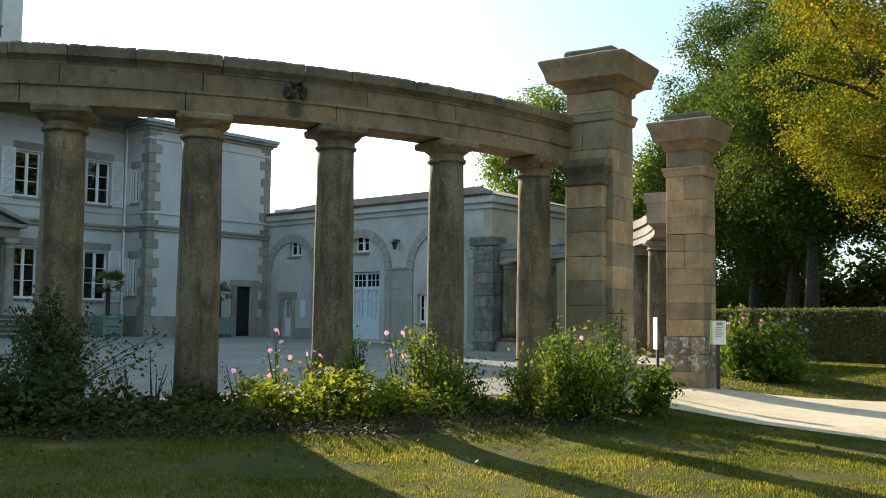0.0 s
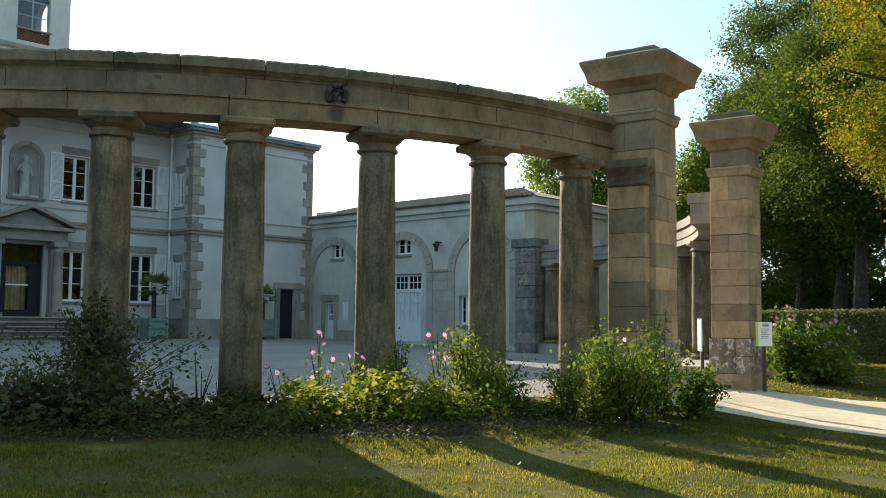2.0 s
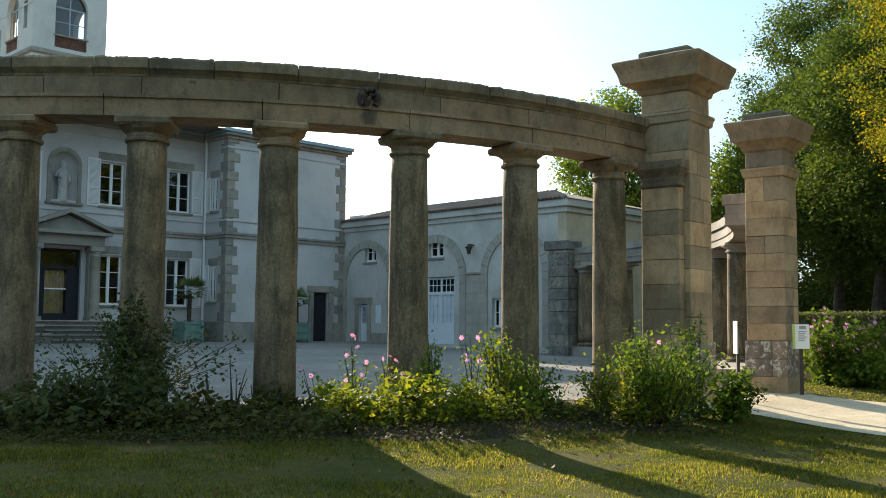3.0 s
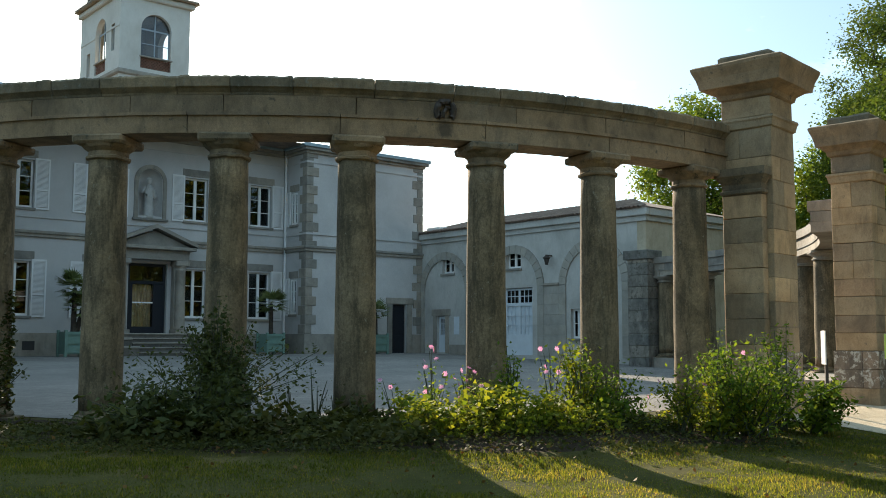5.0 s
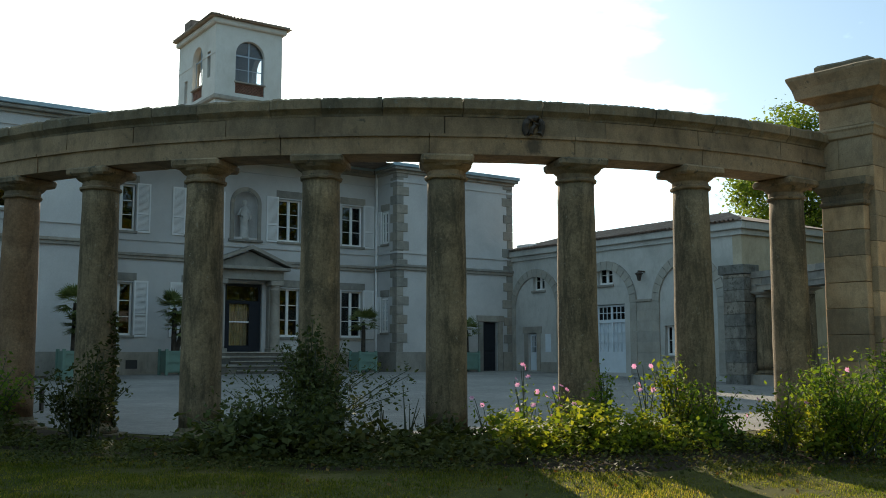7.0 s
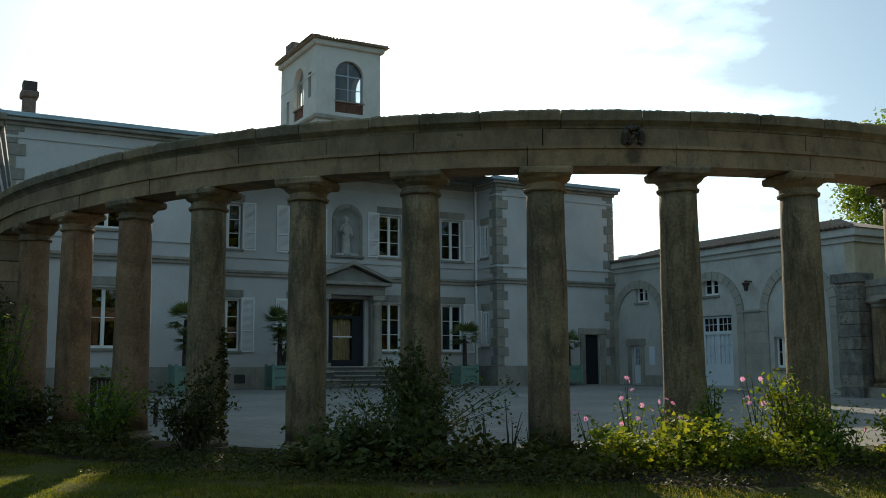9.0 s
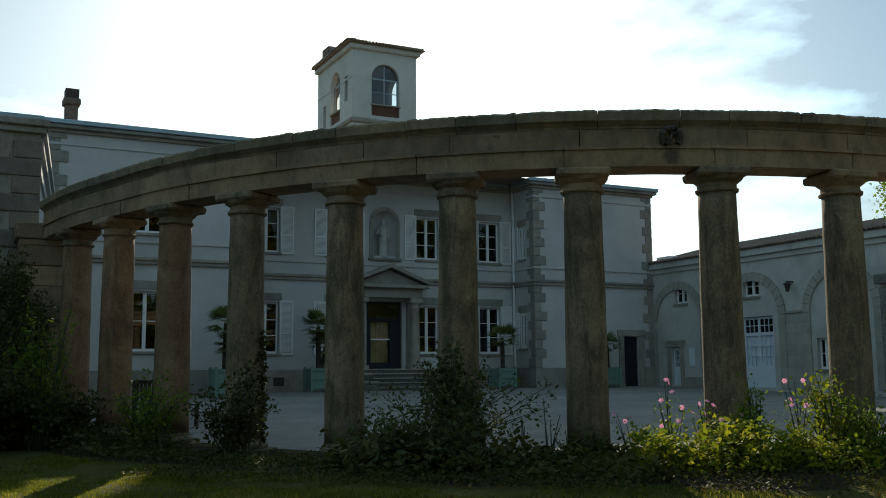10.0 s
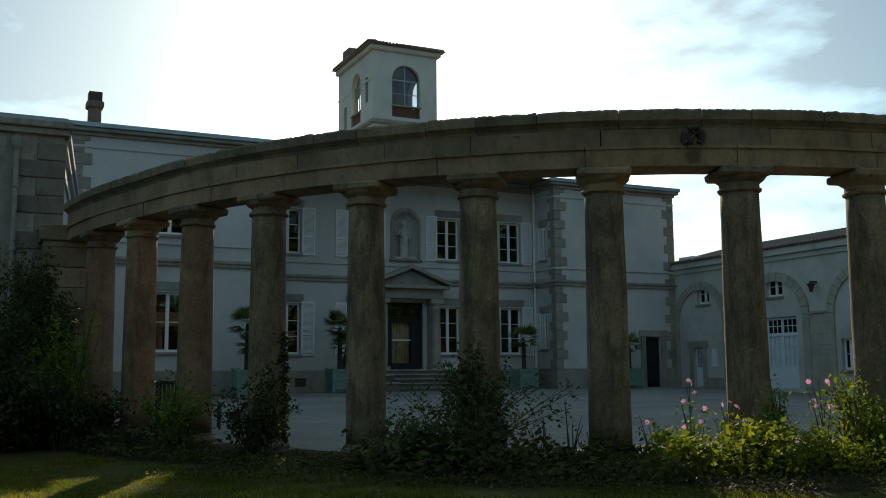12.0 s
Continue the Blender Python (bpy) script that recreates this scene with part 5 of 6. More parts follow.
# ---- gate piers ----
def pier_course(x, y, w, z0, z1, mat, parent, rng, split=True, rot=0.0, out=0.0):
    """One course of a square pier: two stones with a joint that shifts from course to course."""
    h = w / 2 + out
    f = rng.choice((0.36, 0.5, 0.64)) if split else 1.0
    along = rng.random() < 0.5
    cuts = [(-h, -h + 2 * h * f - 0.002), (-h + 2 * h * f + 0.002, h)] if split else [(-h, h)]
    for a, b in cuts:
        if along or not split:
            bm = box(a, b, -h, h, z0 + 0.002, z1 - 0.002, 0.008)
        else:
            bm = box(-h, h, a, b, z0 + 0.002, z1 - 0.002, 0.008)
        bmesh.ops.rotate(bm, verts=bm.verts, cent=(0, 0, 0), matrix=Matrix.Rotation(radians(rot), 3, "Z"))
        bmesh.ops.translate(bm, verts=bm.verts, vec=(x, y, 0))
        part("block", worn(bm, 0.011, 4, z0), M_PIERDARK if mat is M_PIER and z0 > 1 and rng.random() < (0.45 if x > 17 else 0.14) else mat, parent)


def moulded(x, y, prof, rot=0.0):
    """A square stone with a moulded profile of (half width, z)."""
    bm = bmesh.new()
    rings = []
    for h, z in prof:
        n = 4
        ring = []
        for (ax, ay), (bx, by) in zip(((-1, -1), (1, -1), (1, 1), (-1, 1)), ((1, -1), (1, 1), (-1, 1), (-1, -1))):
            for k in range(n):
                t = k / n
                ring.append(bm.verts.new(((ax + (bx - ax) * t) * h, (ay + (by - ay) * t) * h, z)))
        rings.append(ring)
    for a, b in zip(rings, rings[1:]):
        for k in range(16):
            bm.faces.new((a[k], a[(k + 1) % 16], b[(k + 1) % 16], b[k]))
    bm.faces.new(rings[0][::-1])
    bm.faces.new(rings[-1])
    bmesh.ops.rotate(bm, verts=bm.verts, cent=(0, 0, 0), matrix=Matrix.Rotation(radians(rot), 3, "Z"))
    bmesh.ops.translate(bm, verts=bm.verts, vec=(x, y, 0))
    return worn(bm, 0.014, 2.5, x)


def gate_pier(x, y, w, ztop, label, rot=0.0, over=0.33, course=0.4):
    """Square pier of coursed blocks with a flared cap; ztop is the rim of its cap."""
    rng = random.Random(int(x * 10))
    t = thing("gate_pier", (x, y, 0.0), label, "gate pier", "piers of the gateway")
    z = -0.1
    for h in (0.42, 0.34, 0.34):
        pier_course(x, y, w, z, z + h, M_PIER if z < 0.3 else M_LICHEN, t, rng, True, rot, 0.035)
        z += h
    top = ztop - 1.08
    while z < top - 0.02:
        h = min(course * rng.uniform(0.94, 1.06), top - z)
        if top - z - h < 0.2:
            h = top - z
        pier_course(x, y, w, z, z + h, M_PIER, t, rng, True, rot)
        z += h
    c = w / 2
    part("necking", moulded(x, y, [(c, z), (c + 0.03, z + 0.02), (c + 0.05, z + 0.12), (c + 0.07, z + 0.15), (c + 0.06, z + 0.19), (c - 0.01, z + 0.2)], rot), M_PIER, t)
    pier_course(x, y, w, z + 0.2, ztop - 0.56, M_PIER, t, rng, False, rot, -0.01)
    part("cap", moulded(x, y, [(c - 0.01, ztop - 0.565), (c + 0.03, ztop - 0.54), (c + 0.05, ztop - 0.47), (c + 0.09, ztop - 0.44), (c + over * 0.45, ztop - 0.39), (c + over * 0.7, ztop - 0.37), (c + over * 0.73, ztop - 0.3), (c + over * 0.8, ztop - 0.2), (c + over * 0.98, ztop - 0.05), (c + over, ztop), (c + over - 0.05, ztop + 0.03)], rot), M_SAND, t, "dark weathered moulded cap")
    part("top_slab", moulded(x, y, [(c + 0.02, ztop + 0.032), (c + 0.02, ztop + 0.17), (c - 0.02, ztop + 0.21)], rot), M_CORN, t)
    return t


P1, P2 = (14.56, 8.9), (18.03, 8.9)
gate_pier(*P1, 0.88, 5.76, "tall coursed sandstone gate pier with flared cap", 7.0, 0.36)
gate_pier(*P2, 0.75, 5.25, "shorter coursed sandstone gate pier with lichened foot", 6.5, 0.29, 0.34)

# pilaster where the colonnade meets the pier
PM = Matrix.Translation((*P1, 0)) @ Matrix.Rotation(radians(7.0), 4, "Z")
pil = thing("pilaster", PM @ Vector((-0.55, 0, 0)), "coursed sandstone pilaster with moulded capital beside the pier", "pilaster")
z, i = -0.1, 0
while z < 3.5:
    h = min(0.41, 3.56 - z)
    part("block", worn(box(-0.63, -0.43, -0.33, 0.34, z + 0.003, z + h - 0.003, 0.008), 0.006, 3, z), M_PIER, pil, "", False, PM)
    z += h
bm = bmesh.new()
rings = []
for o, zz in ((0.0, 3.562), (0.03, 3.59), (0.03, 3.63), (0.0, 3.65), (0.01, 3.74), (0.03, 3.77), (0.08, 3.85), (0.1, 3.87), (0.1, 4.0)):
    rings.append([bm.verts.new(p) for p in ((-0.63 - o, -0.33 - o, zz), (-0.43, -0.33 - o, zz), (-0.43, 0.34 + o, zz), (-0.63 - o, 0.34 + o, zz))])
for a, b in zip(rings, rings[1:]):
    for k in range(4):
        bm.faces.new((a[k], a[(k + 1) % 4], b[(k + 1) % 4], b[k]))
bm.faces.new(rings[-1])
part("capital", worn(bm, 0.006, 5), M_CAPITAL, pil, "", False, PM)

# ---- planting ----
NP = np.random.default_rng(11)


def bed(ang, off):
    """A place in the border: degrees round the colonnade, metres outside its centre line."""
    a = radians(ang)
    x, y = CX + (R + off) * math.sin(a), CY + (R + off) * math.cos(a)
    return x, y, level(x, y) + 0.04


def shrub(name, x, y, z, height, spread, stems, leaf, mat, label, category="shrub", density=60, lean=0.5, flowers=0, seed=1, low=0.15):
    """Arching stems from one foot, leaves along them, and flower heads at some tips."""
    rng = np.random.default_rng(seed)
    t = thing(name, (x, y, z), label, category)
    bm = bmesh.new()
    pts, tips = [], []
    for i in range(stems):
        a = rng.uniform(0, 2 * np.pi)
        reach = spread * rng.uniform(0.15, 1.0)
        h = height * rng.uniform(0.45, 1.0) * (1 - 0.35 * reach / spread)
        p0 = np.array([x + 0.2 * spread * rng.normal() * 0.6, y + 0.2 * spread * rng.normal() * 0.6, z - 0.03])
        p1 = p0 + np.array([math.cos(a) * reach * 0.35, math.sin(a) * reach * 0.35, h * 0.6])
        p2 = p0 + np.array([math.cos(a) * reach * (0.7 + 0.3 * lean), math.sin(a) * reach * (0.7 + 0.3 * lean), h])
        path = [p0 * (1 - u) ** 2 + 2 * p1 * u * (1 - u) + p2 * u * u for u in (0, 0.25, 0.5, 0.75, 1.0)]
        if stems <= 40 and name != "shrub":
            one = bmesh.new()
            tube(one, path, 0.01 if name == "anemone" else 0.014, 0.004, 5)
            part("stalk", one, M_STEM, t)
        else:
            tube(bm, path, 0.014, 0.004, 5)
        k = int(density * rng.uniform(0.7, 1.3))
        u = low + (1 - low) * rng.uniform(0, 1, k) ** 0.8
        q = p0 * ((1 - u) ** 2)[:, None] + 2 * p1 * (u * (1 - u))[:, None] + p2 * (u * u)[:, None]
        q = q + rng.normal(size=(k, 3)) * np.array([0.1, 0.1, 0.07]) * (0.6 + spread * 0.35)
        q[:, 2] = np.maximum(q[:, 2], z + 0.02)
        pts.append(q)
        tips.append(p2)
    if bm.verts:
        part("stalk", bm, M_STEM, t)
    part("foliage", quads("foliage", leaves(rng, np.concatenate(pts), leaf), mat), mat, t)
    for i in range(flowers):
        c = tips[i % len(tips)] + np.array([0, 0, 0.03])
        flower(t, c + rng.normal(size=3) * 0.03, rng, 0.05 if name == "flowering_shrub" else 0.037)
    return t


def flower(parent, c, rng, size=0.05):
    """Five open petals round a yellow eye."""
    out = []
    yaw, tilt = rng.uniform(-1.2, 1.2), rng.uniform(0.5, 1.5)
    m = Matrix.Translation(Vector(c)) @ Matrix.Rotation(yaw, 4, "Z") @ Matrix.Rotation(tilt, 4, "X")
    for k in range(6):
        a = k * math.pi / 3
        w = 0.5
        loc = [(0, 0, 0), (size * 0.75 * math.cos(a - w), size * 0.75 * math.sin(a - w), size * 0.2), (size * 1.1 * math.cos(a), size * 1.1 * math.sin(a), size * 0.3), (size * 0.75 * math.cos(a + w), size * 0.75 * math.sin(a + w), size * 0.2)]
        out.append([m @ Vector(p) for p in loc])
    return part("flower", quads("flower", np.array(out), M_PINK), M_PINK, parent, "pink open flower")


# low leafy growth all along the border
def cover(a0, a1, off0, off1, n, leaf, h, mat, seed):
    rng = np.random.default_rng(seed)
    ang, off = rng.uniform(a0, a1, n), rng.uniform(off0, off1, n)
    lump = np.array([noise.noise(Vector((a * 0.35, o * 1.5, seed))) for a, o in zip(ang, off)])
    c = np.array([bed(a, o) for a, o in zip(ang, off)])
    c[:, 2] += np.clip(rng.uniform(0.02, 1.0, n) * h * (0.75 + 0.9 * lump), 0.02, 2)
    return leaves(rng, c, leaf, 0.7, 0.15)


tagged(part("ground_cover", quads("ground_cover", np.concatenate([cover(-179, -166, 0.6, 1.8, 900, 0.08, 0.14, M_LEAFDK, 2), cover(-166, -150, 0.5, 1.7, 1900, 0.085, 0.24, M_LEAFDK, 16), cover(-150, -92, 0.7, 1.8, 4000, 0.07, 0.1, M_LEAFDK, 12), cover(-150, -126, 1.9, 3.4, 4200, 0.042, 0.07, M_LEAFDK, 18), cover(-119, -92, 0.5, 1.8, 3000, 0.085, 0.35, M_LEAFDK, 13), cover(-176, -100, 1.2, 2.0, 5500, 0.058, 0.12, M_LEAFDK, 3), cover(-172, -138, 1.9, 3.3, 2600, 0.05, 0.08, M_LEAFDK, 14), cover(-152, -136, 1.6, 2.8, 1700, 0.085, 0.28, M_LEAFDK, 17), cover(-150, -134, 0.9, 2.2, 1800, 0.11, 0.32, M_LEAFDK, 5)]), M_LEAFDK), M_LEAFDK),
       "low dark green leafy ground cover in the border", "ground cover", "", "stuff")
tagged(part("bright_ground_cover", quads("bright_ground_cover", np.concatenate([cover(a0, a1, o0, o1, n_, lf, hh_, None, sd_) for a0, a1, o0, o1, n_, lf, hh_, sd_ in ((-157.5, -150.5, 0.8, 2.3, 1900, 0.075, 0.62, 4), (-163, -157, 0.9, 2.1, 1000, 0.07, 0.5, 6), (-172, -150, 1.0, 2.0, 900, 0.055, 0.22, 9))]), M_LEAFLIME), M_LEAFLIME),
       "yellow-green sunlit perennials filling the border", "perennials", "", "stuff")

# rose by the pier
x, y, z = bed(-171.2, 2.25)
shrub("rose_bush", x, y, z, 1.4, 1.3, 42, 0.062, M_LEAFMIX, "tall green rose bush with a few pink blooms beside the pier", "rose bush", 105, 0.6, 4, 21, 0.05)
x, y, z = bed(-168.6, 2.3)
shrub("perennial", x, y, z, 0.55, 0.5, 16, 0.085, M_LEAFLIME, "yellowing leafy perennial at the foot of a column", "perennial", 40, 0.6, 0, 22)
x, y, z = bed(-176.6, 2.45)
shrub("shrub", x, y, z, 0.9, 0.55, 24, 0.1, M_LEAF, "dark green broad-leaved shrub beside the pier", "shrub", 60, 0.7, 0, 23)
# fresh green rose between the columns
x, y, z = bed(-163.8, 0.75)
shrub("rose_bush", x, y, z, 1.55, 0.7, 13, 0.075, M_LEAFLIME, "bright green rose shoots with pink buds", "rose bush", 48, 0.7, 3, 24, 0.3)
x, y, z = bed(-159.0, 0.62)
shrub("shrub", x, y, z, 1.35, 0.32, 12, 0.05, M_LEAF, "slender upright small-leaved shrub before a column", "shrub", 60, 0.2, 0, 25)
for i, (ang, off, h, n) in enumerate(((-153.4, 0.85, 1.25, 9), (-155.6, 0.8, 1.05, 9), (-157.3, 0.95, 0.85, 4), (-161.6, 0.8, 1.35, 4), (-168.6, 0.8, 0.85, 2), (-151.0, 0.7, 0.8, 2))):
    x, y, z = bed(ang, off)
    shrub("anemone", x, y, z, h, 0.34, n + 3, 0.06, M_LEAF, "pink-flowered anemone with thin tall stems", "flower", 16, 0.5, n, 30 + i)
for i, (ang, off, h, w, mat) in enumerate(((-156.5, 1.1, 0.62, 0.6, M_LEAFLIME), (-160.5, 1.15, 0.6, 0.6, M_LEAFLIME), (-164.8, 1.1, 0.55, 0.5, M_LEAF), (-152.5, 1.2, 0.6, 0.55, M_LEAF), (-148.5, 1.15, 0.5, 0.6, M_LEAFDK))):
    x, y, z = bed(ang, off)
    shrub("perennial", x, y, z, h, w, 16, 0.1, mat, "leafy border perennial with broad leaves", "perennial", 30, 0.7, 0, 40 + i)
for i, (ang, off, h, w, mat) in enumerate(((-164.6, 0.6, 1.35, 0.5, M_LEAFMIX), (-165.6, 0.9, 1.1, 0.55, M_LEAFMIX), (-158.2, 0.75, 1.0, 0.4, M_LEAF), (-169.6, 2.1, 1.65, 0.5, M_LEAFMIX), (-172.6, 2.3, 1.75, 0.4, M_LEAFMIX), (-175.0, 2.1, 1.7, 0.45, M_LEAFMIX), (-167.6, 2.0, 1.1, 0.55, M_LEAFLIME))):
    x, y, z = bed(ang, off)
    shrub("rose_bush", x, y, z, h, w, 10, 0.062, mat, "upright rose shoots with fresh green leaves", "rose bush", 66, 0.8, 1, 90 + i, 0.25)
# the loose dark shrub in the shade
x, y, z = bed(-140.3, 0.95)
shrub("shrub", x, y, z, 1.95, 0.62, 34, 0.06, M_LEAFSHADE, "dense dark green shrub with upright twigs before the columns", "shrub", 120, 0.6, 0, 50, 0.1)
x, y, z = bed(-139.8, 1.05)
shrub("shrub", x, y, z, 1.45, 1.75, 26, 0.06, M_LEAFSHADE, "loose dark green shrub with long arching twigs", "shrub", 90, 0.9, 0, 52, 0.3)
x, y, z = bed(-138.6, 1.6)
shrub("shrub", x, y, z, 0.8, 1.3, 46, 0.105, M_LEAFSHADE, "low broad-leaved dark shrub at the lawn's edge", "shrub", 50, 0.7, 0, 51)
for i, (ang, h) in enumerate(((-146.0, 1.0), (-144.3, 0.8), (-147.2, 0.7))):
    x, y, z = bed(ang, 0.6)
    shrub("seed_stem", x, y, z, h, 0.22, 5, 0.04, M_LEAFDK, "thin dry stems with seed heads", "plant", 9, 0.3, 0, 60 + i)
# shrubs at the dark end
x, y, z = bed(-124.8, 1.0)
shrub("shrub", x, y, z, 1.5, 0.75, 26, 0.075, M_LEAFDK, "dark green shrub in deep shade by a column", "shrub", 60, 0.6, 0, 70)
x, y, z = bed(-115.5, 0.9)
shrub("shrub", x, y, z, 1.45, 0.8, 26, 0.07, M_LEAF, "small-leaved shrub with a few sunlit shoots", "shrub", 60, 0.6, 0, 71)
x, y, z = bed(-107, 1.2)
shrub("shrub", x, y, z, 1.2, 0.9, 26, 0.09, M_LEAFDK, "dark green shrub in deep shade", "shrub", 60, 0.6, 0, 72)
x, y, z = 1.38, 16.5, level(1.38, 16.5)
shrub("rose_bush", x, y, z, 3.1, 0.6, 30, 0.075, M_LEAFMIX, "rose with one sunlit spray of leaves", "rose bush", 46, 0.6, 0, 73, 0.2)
# their deep shade is partly painted, by the darker leaf colour
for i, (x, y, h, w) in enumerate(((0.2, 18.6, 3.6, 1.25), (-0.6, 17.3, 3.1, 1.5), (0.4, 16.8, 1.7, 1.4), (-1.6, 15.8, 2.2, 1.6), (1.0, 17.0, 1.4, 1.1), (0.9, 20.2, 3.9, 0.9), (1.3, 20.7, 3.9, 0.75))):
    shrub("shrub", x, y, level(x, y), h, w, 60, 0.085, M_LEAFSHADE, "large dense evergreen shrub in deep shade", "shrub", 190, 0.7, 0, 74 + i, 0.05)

# ivy on a shaft
rng = np.random.default_rng(80)
ia = radians(ANGLES[6])
ix, iy = CX + R * math.sin(ia), CY + R * math.cos(ia)
th, hh = rng.normal(-0.75, 0.28, 380), rng.uniform(0, 1, 380) ** 1.3 * 1.75
pts = np.stack([ix + 0.31 * np.cos(th), iy + 0.31 * np.sin(th), level(ix, iy) + 0.1 + hh], 1)
tagged(part("ivy", quads("ivy", leaves(rng, pts, 0.07, 0.9), M_LEAFDK), M_LEAFDK), "dark ivy climbing the lower part of a column", "ivy")


# ---- trees ----
def tree(x, y, height, crown_r, crown_z, mat, label, count, per, leaf, clump, seed, trunk_r=0.3, name="tree", squash=1.0):
    rng = np.random.default_rng(seed)
    z = level(x, y)
    t = thing(name, (x, y, z), label, "tree")
    cz = z + (crown_z + height) / 2
    rad = np.array([crown_r, crown_r, (height - crown_z) / 2 * squash])
    p, cc = clumps(rng, (x, y, cz), rad, count, per, clump, 0.45)
    bm = bmesh.new()
    lean = rng.normal(size=2) * 0.4
    top = (x + lean[0], y + lean[1], z + crown_z + (height - crown_z) * 0.65)
    mid = (x + lean[0] * 0.4, y + lean[1] * 0.4, z + crown_z)
    tube(bm, [(x, y, z - 0.2), (x + 0.05, y, z + crown_z * 0.5), mid, top], trunk_r, trunk_r * 0.25, 10)
    trunk = part("trunk", bm, M_BARK, t)
    bm = bmesh.new()
    for c in cc[:: max(1, len(cc) // 40)]:
        s = np.array(mid) + (np.array(top) - np.array(mid)) * rng.uniform(0, 0.8)
        m = (s + c) / 2 + np.array([0, 0, 0.25]) + rng.normal(size=3) * 0.2
        tube(bm, [s, m, c], trunk_r * 0.28, 0.02, 5)
    part("branching", bm, M_BARK, t)
    part("crown", quads("crown", leaves(rng, p, leaf, 0.75), mat), mat, t)
    return t


tree(25.4, 5.75, 14.0, 4.5, 3.4, M_MAPLE, "maple turning yellow and orange with spreading limbs", 420, 460, 0.066, 0.42, 101, 0.35)
tree(45, 19.0, 18.0, 4.2, 3.0, M_OAK, "tall green oak behind the gateway", 280, 330, 0.125, 0.7, 102, 0.4)
tree(47.8, 33.0, 15.6, 3.6, 4.0, M_TREE, "green tree behind the outbuilding", 230, 150, 0.19, 0.75, 103, 0.35)
tree(52, 27.2, 12.0, 2.9, 1.5, M_TREE, "green tree beyond the far colonnade", 230, 150, 0.19, 0.8, 104, 0.35)
for i, (x, y, h, r, cz) in enumerate(((44, 16.8, 15, 4.6, 4.0), (47, 12.2, 16, 5.0, 4.6), (43.5, 8.2, 15, 5.0, 4.4), (51, 21.0, 17, 4.6, 1.5), (54, 14.5, 17, 5.6, 6.0))):
    tree(x, y, h, r, cz, M_OAK, "dark broadleaf park tree behind the hedge", 300, 260, 0.14, 0.85, 110 + i, 0.42)
tree(38.5, 13.9, 14, 4.0, 4.4, M_OAK, "tall dark tree with a bare lower trunk", 280, 260, 0.135, 0.85, 120, 0.38)

# ---- park trees behind the viewer, which the panes of the villa mirror ----
rng = np.random.default_rng(127)
px_, py_ = rng.uniform(-45, 60, 1100), rng.uniform(-40, -28, 1100)
pz_ = rng.uniform(0.03, 1.0, 1100) * (22 + 3 * np.sin(px_ * 0.35))
idx = np.repeat(np.arange(1100), 60)
pts = np.stack([px_, py_, pz_], 1)[idx] + rng.normal(size=(len(idx), 3)) * np.array([1.3, 1.3, 1.0])
tagged(part("park_trees", quads("park_trees", leaves(rng, pts, 0.75, 0.8), M_MAPLE), M_MAPLE), "autumn trees across the lawn mirrored in windows", "woods", "", "stuff")

# ---- woods beyond the hedge ----
rng = np.random.default_rng(125)
az = np.radians(rng.uniform(56, 84, 900))
dist = rng.uniform(60, 72, 900)
cz = rng.uniform(0.15, 1.0, 900) ** 1.3 * (6 + 3.2 * np.sin(az * 57 + 2.2))
cc = np.stack([np.sin(az) * dist, np.cos(az) * dist, cz], 1)
idx = np.repeat(np.arange(900), 60)
pts = cc[idx] + rng.normal(size=(len(idx), 3)) * np.array([0.9, 0.9, 0.7])
tagged(part("woodland", quads("woodland", leaves(rng, pts, 0.4, 0.75), M_WOODS), M_WOODS), "dark woodland edge beyond the park hedge", "woods", "", "stuff")

# ---- clipped hedge ----
HX0, HY0, HX1, HY1 = 36.6, 18.6, 31.0, 4.4
hd = thing("hedge", ((HX0 + HX1) / 2, (HY0 + HY1) / 2, 0.0), "long clipped evergreen hedge", "hedge")
rng = np.random.default_rng(130)
n = 42000
u, v, w = rng.uniform(0, 1, n), rng.uniform(0, 1, n), rng.uniform(0, 1, n)
top = rng.uniform(0, 1, n) < 0.3
dx, dy = HX1 - HX0, HY1 - HY0
L = math.hypot(dx, dy)
nx, ny = -dy / L, dx / L
off = np.where(top, w * 1.0, rng.normal(0.0, 0.035, n))
zz = np.where(top, 1.79 + rng.normal(0, 0.03, n), v * 1.79)
sgn = -1.0 if nx > 0 else 1.0
pts = np.stack([HX0 + dx * u - sgn * nx * off, HY0 + dy * u - sgn * ny * off, zz + 0.02], 1)
part("foliage", quads("foliage", leaves(rng, pts, 0.075, 0.7), M_HEDGE), M_HEDGE, hd)
bm = bmesh.new()
c = [(HX0 - sgn * nx * 0.06, HY0 - sgn * ny * 0.06), (HX1 - sgn * nx * 0.06, HY1 - sgn * ny * 0.06), (HX1 - sgn * nx, HY1 - sgn * ny), (HX0 - sgn * nx, HY0 - sgn * ny)]
vs = [bm.verts.new((a, b, z)) for z in (0.0, 1.75) for a, b in c]
for f in ((0, 1, 2, 3), (4, 5, 6, 7), (0, 1, 5, 4), (1, 2, 6, 5), (2, 3, 7, 6), (3, 0, 4, 7)):
    bm.faces.new([vs[k] for k in f])
part("twig_core", bm, M_HEDGE, hd)
setting("hedge_verge", sheet([(30.0, 31.6, 3.0, 6), (32.6, 34.0, 9.5, 6), (34.1, 35.3, 12.7, 6), (35.6, 36.8, 17.0, 6)], 0.012), M_LEAFLITTER, "fallen leaves along the foot of the hedge")
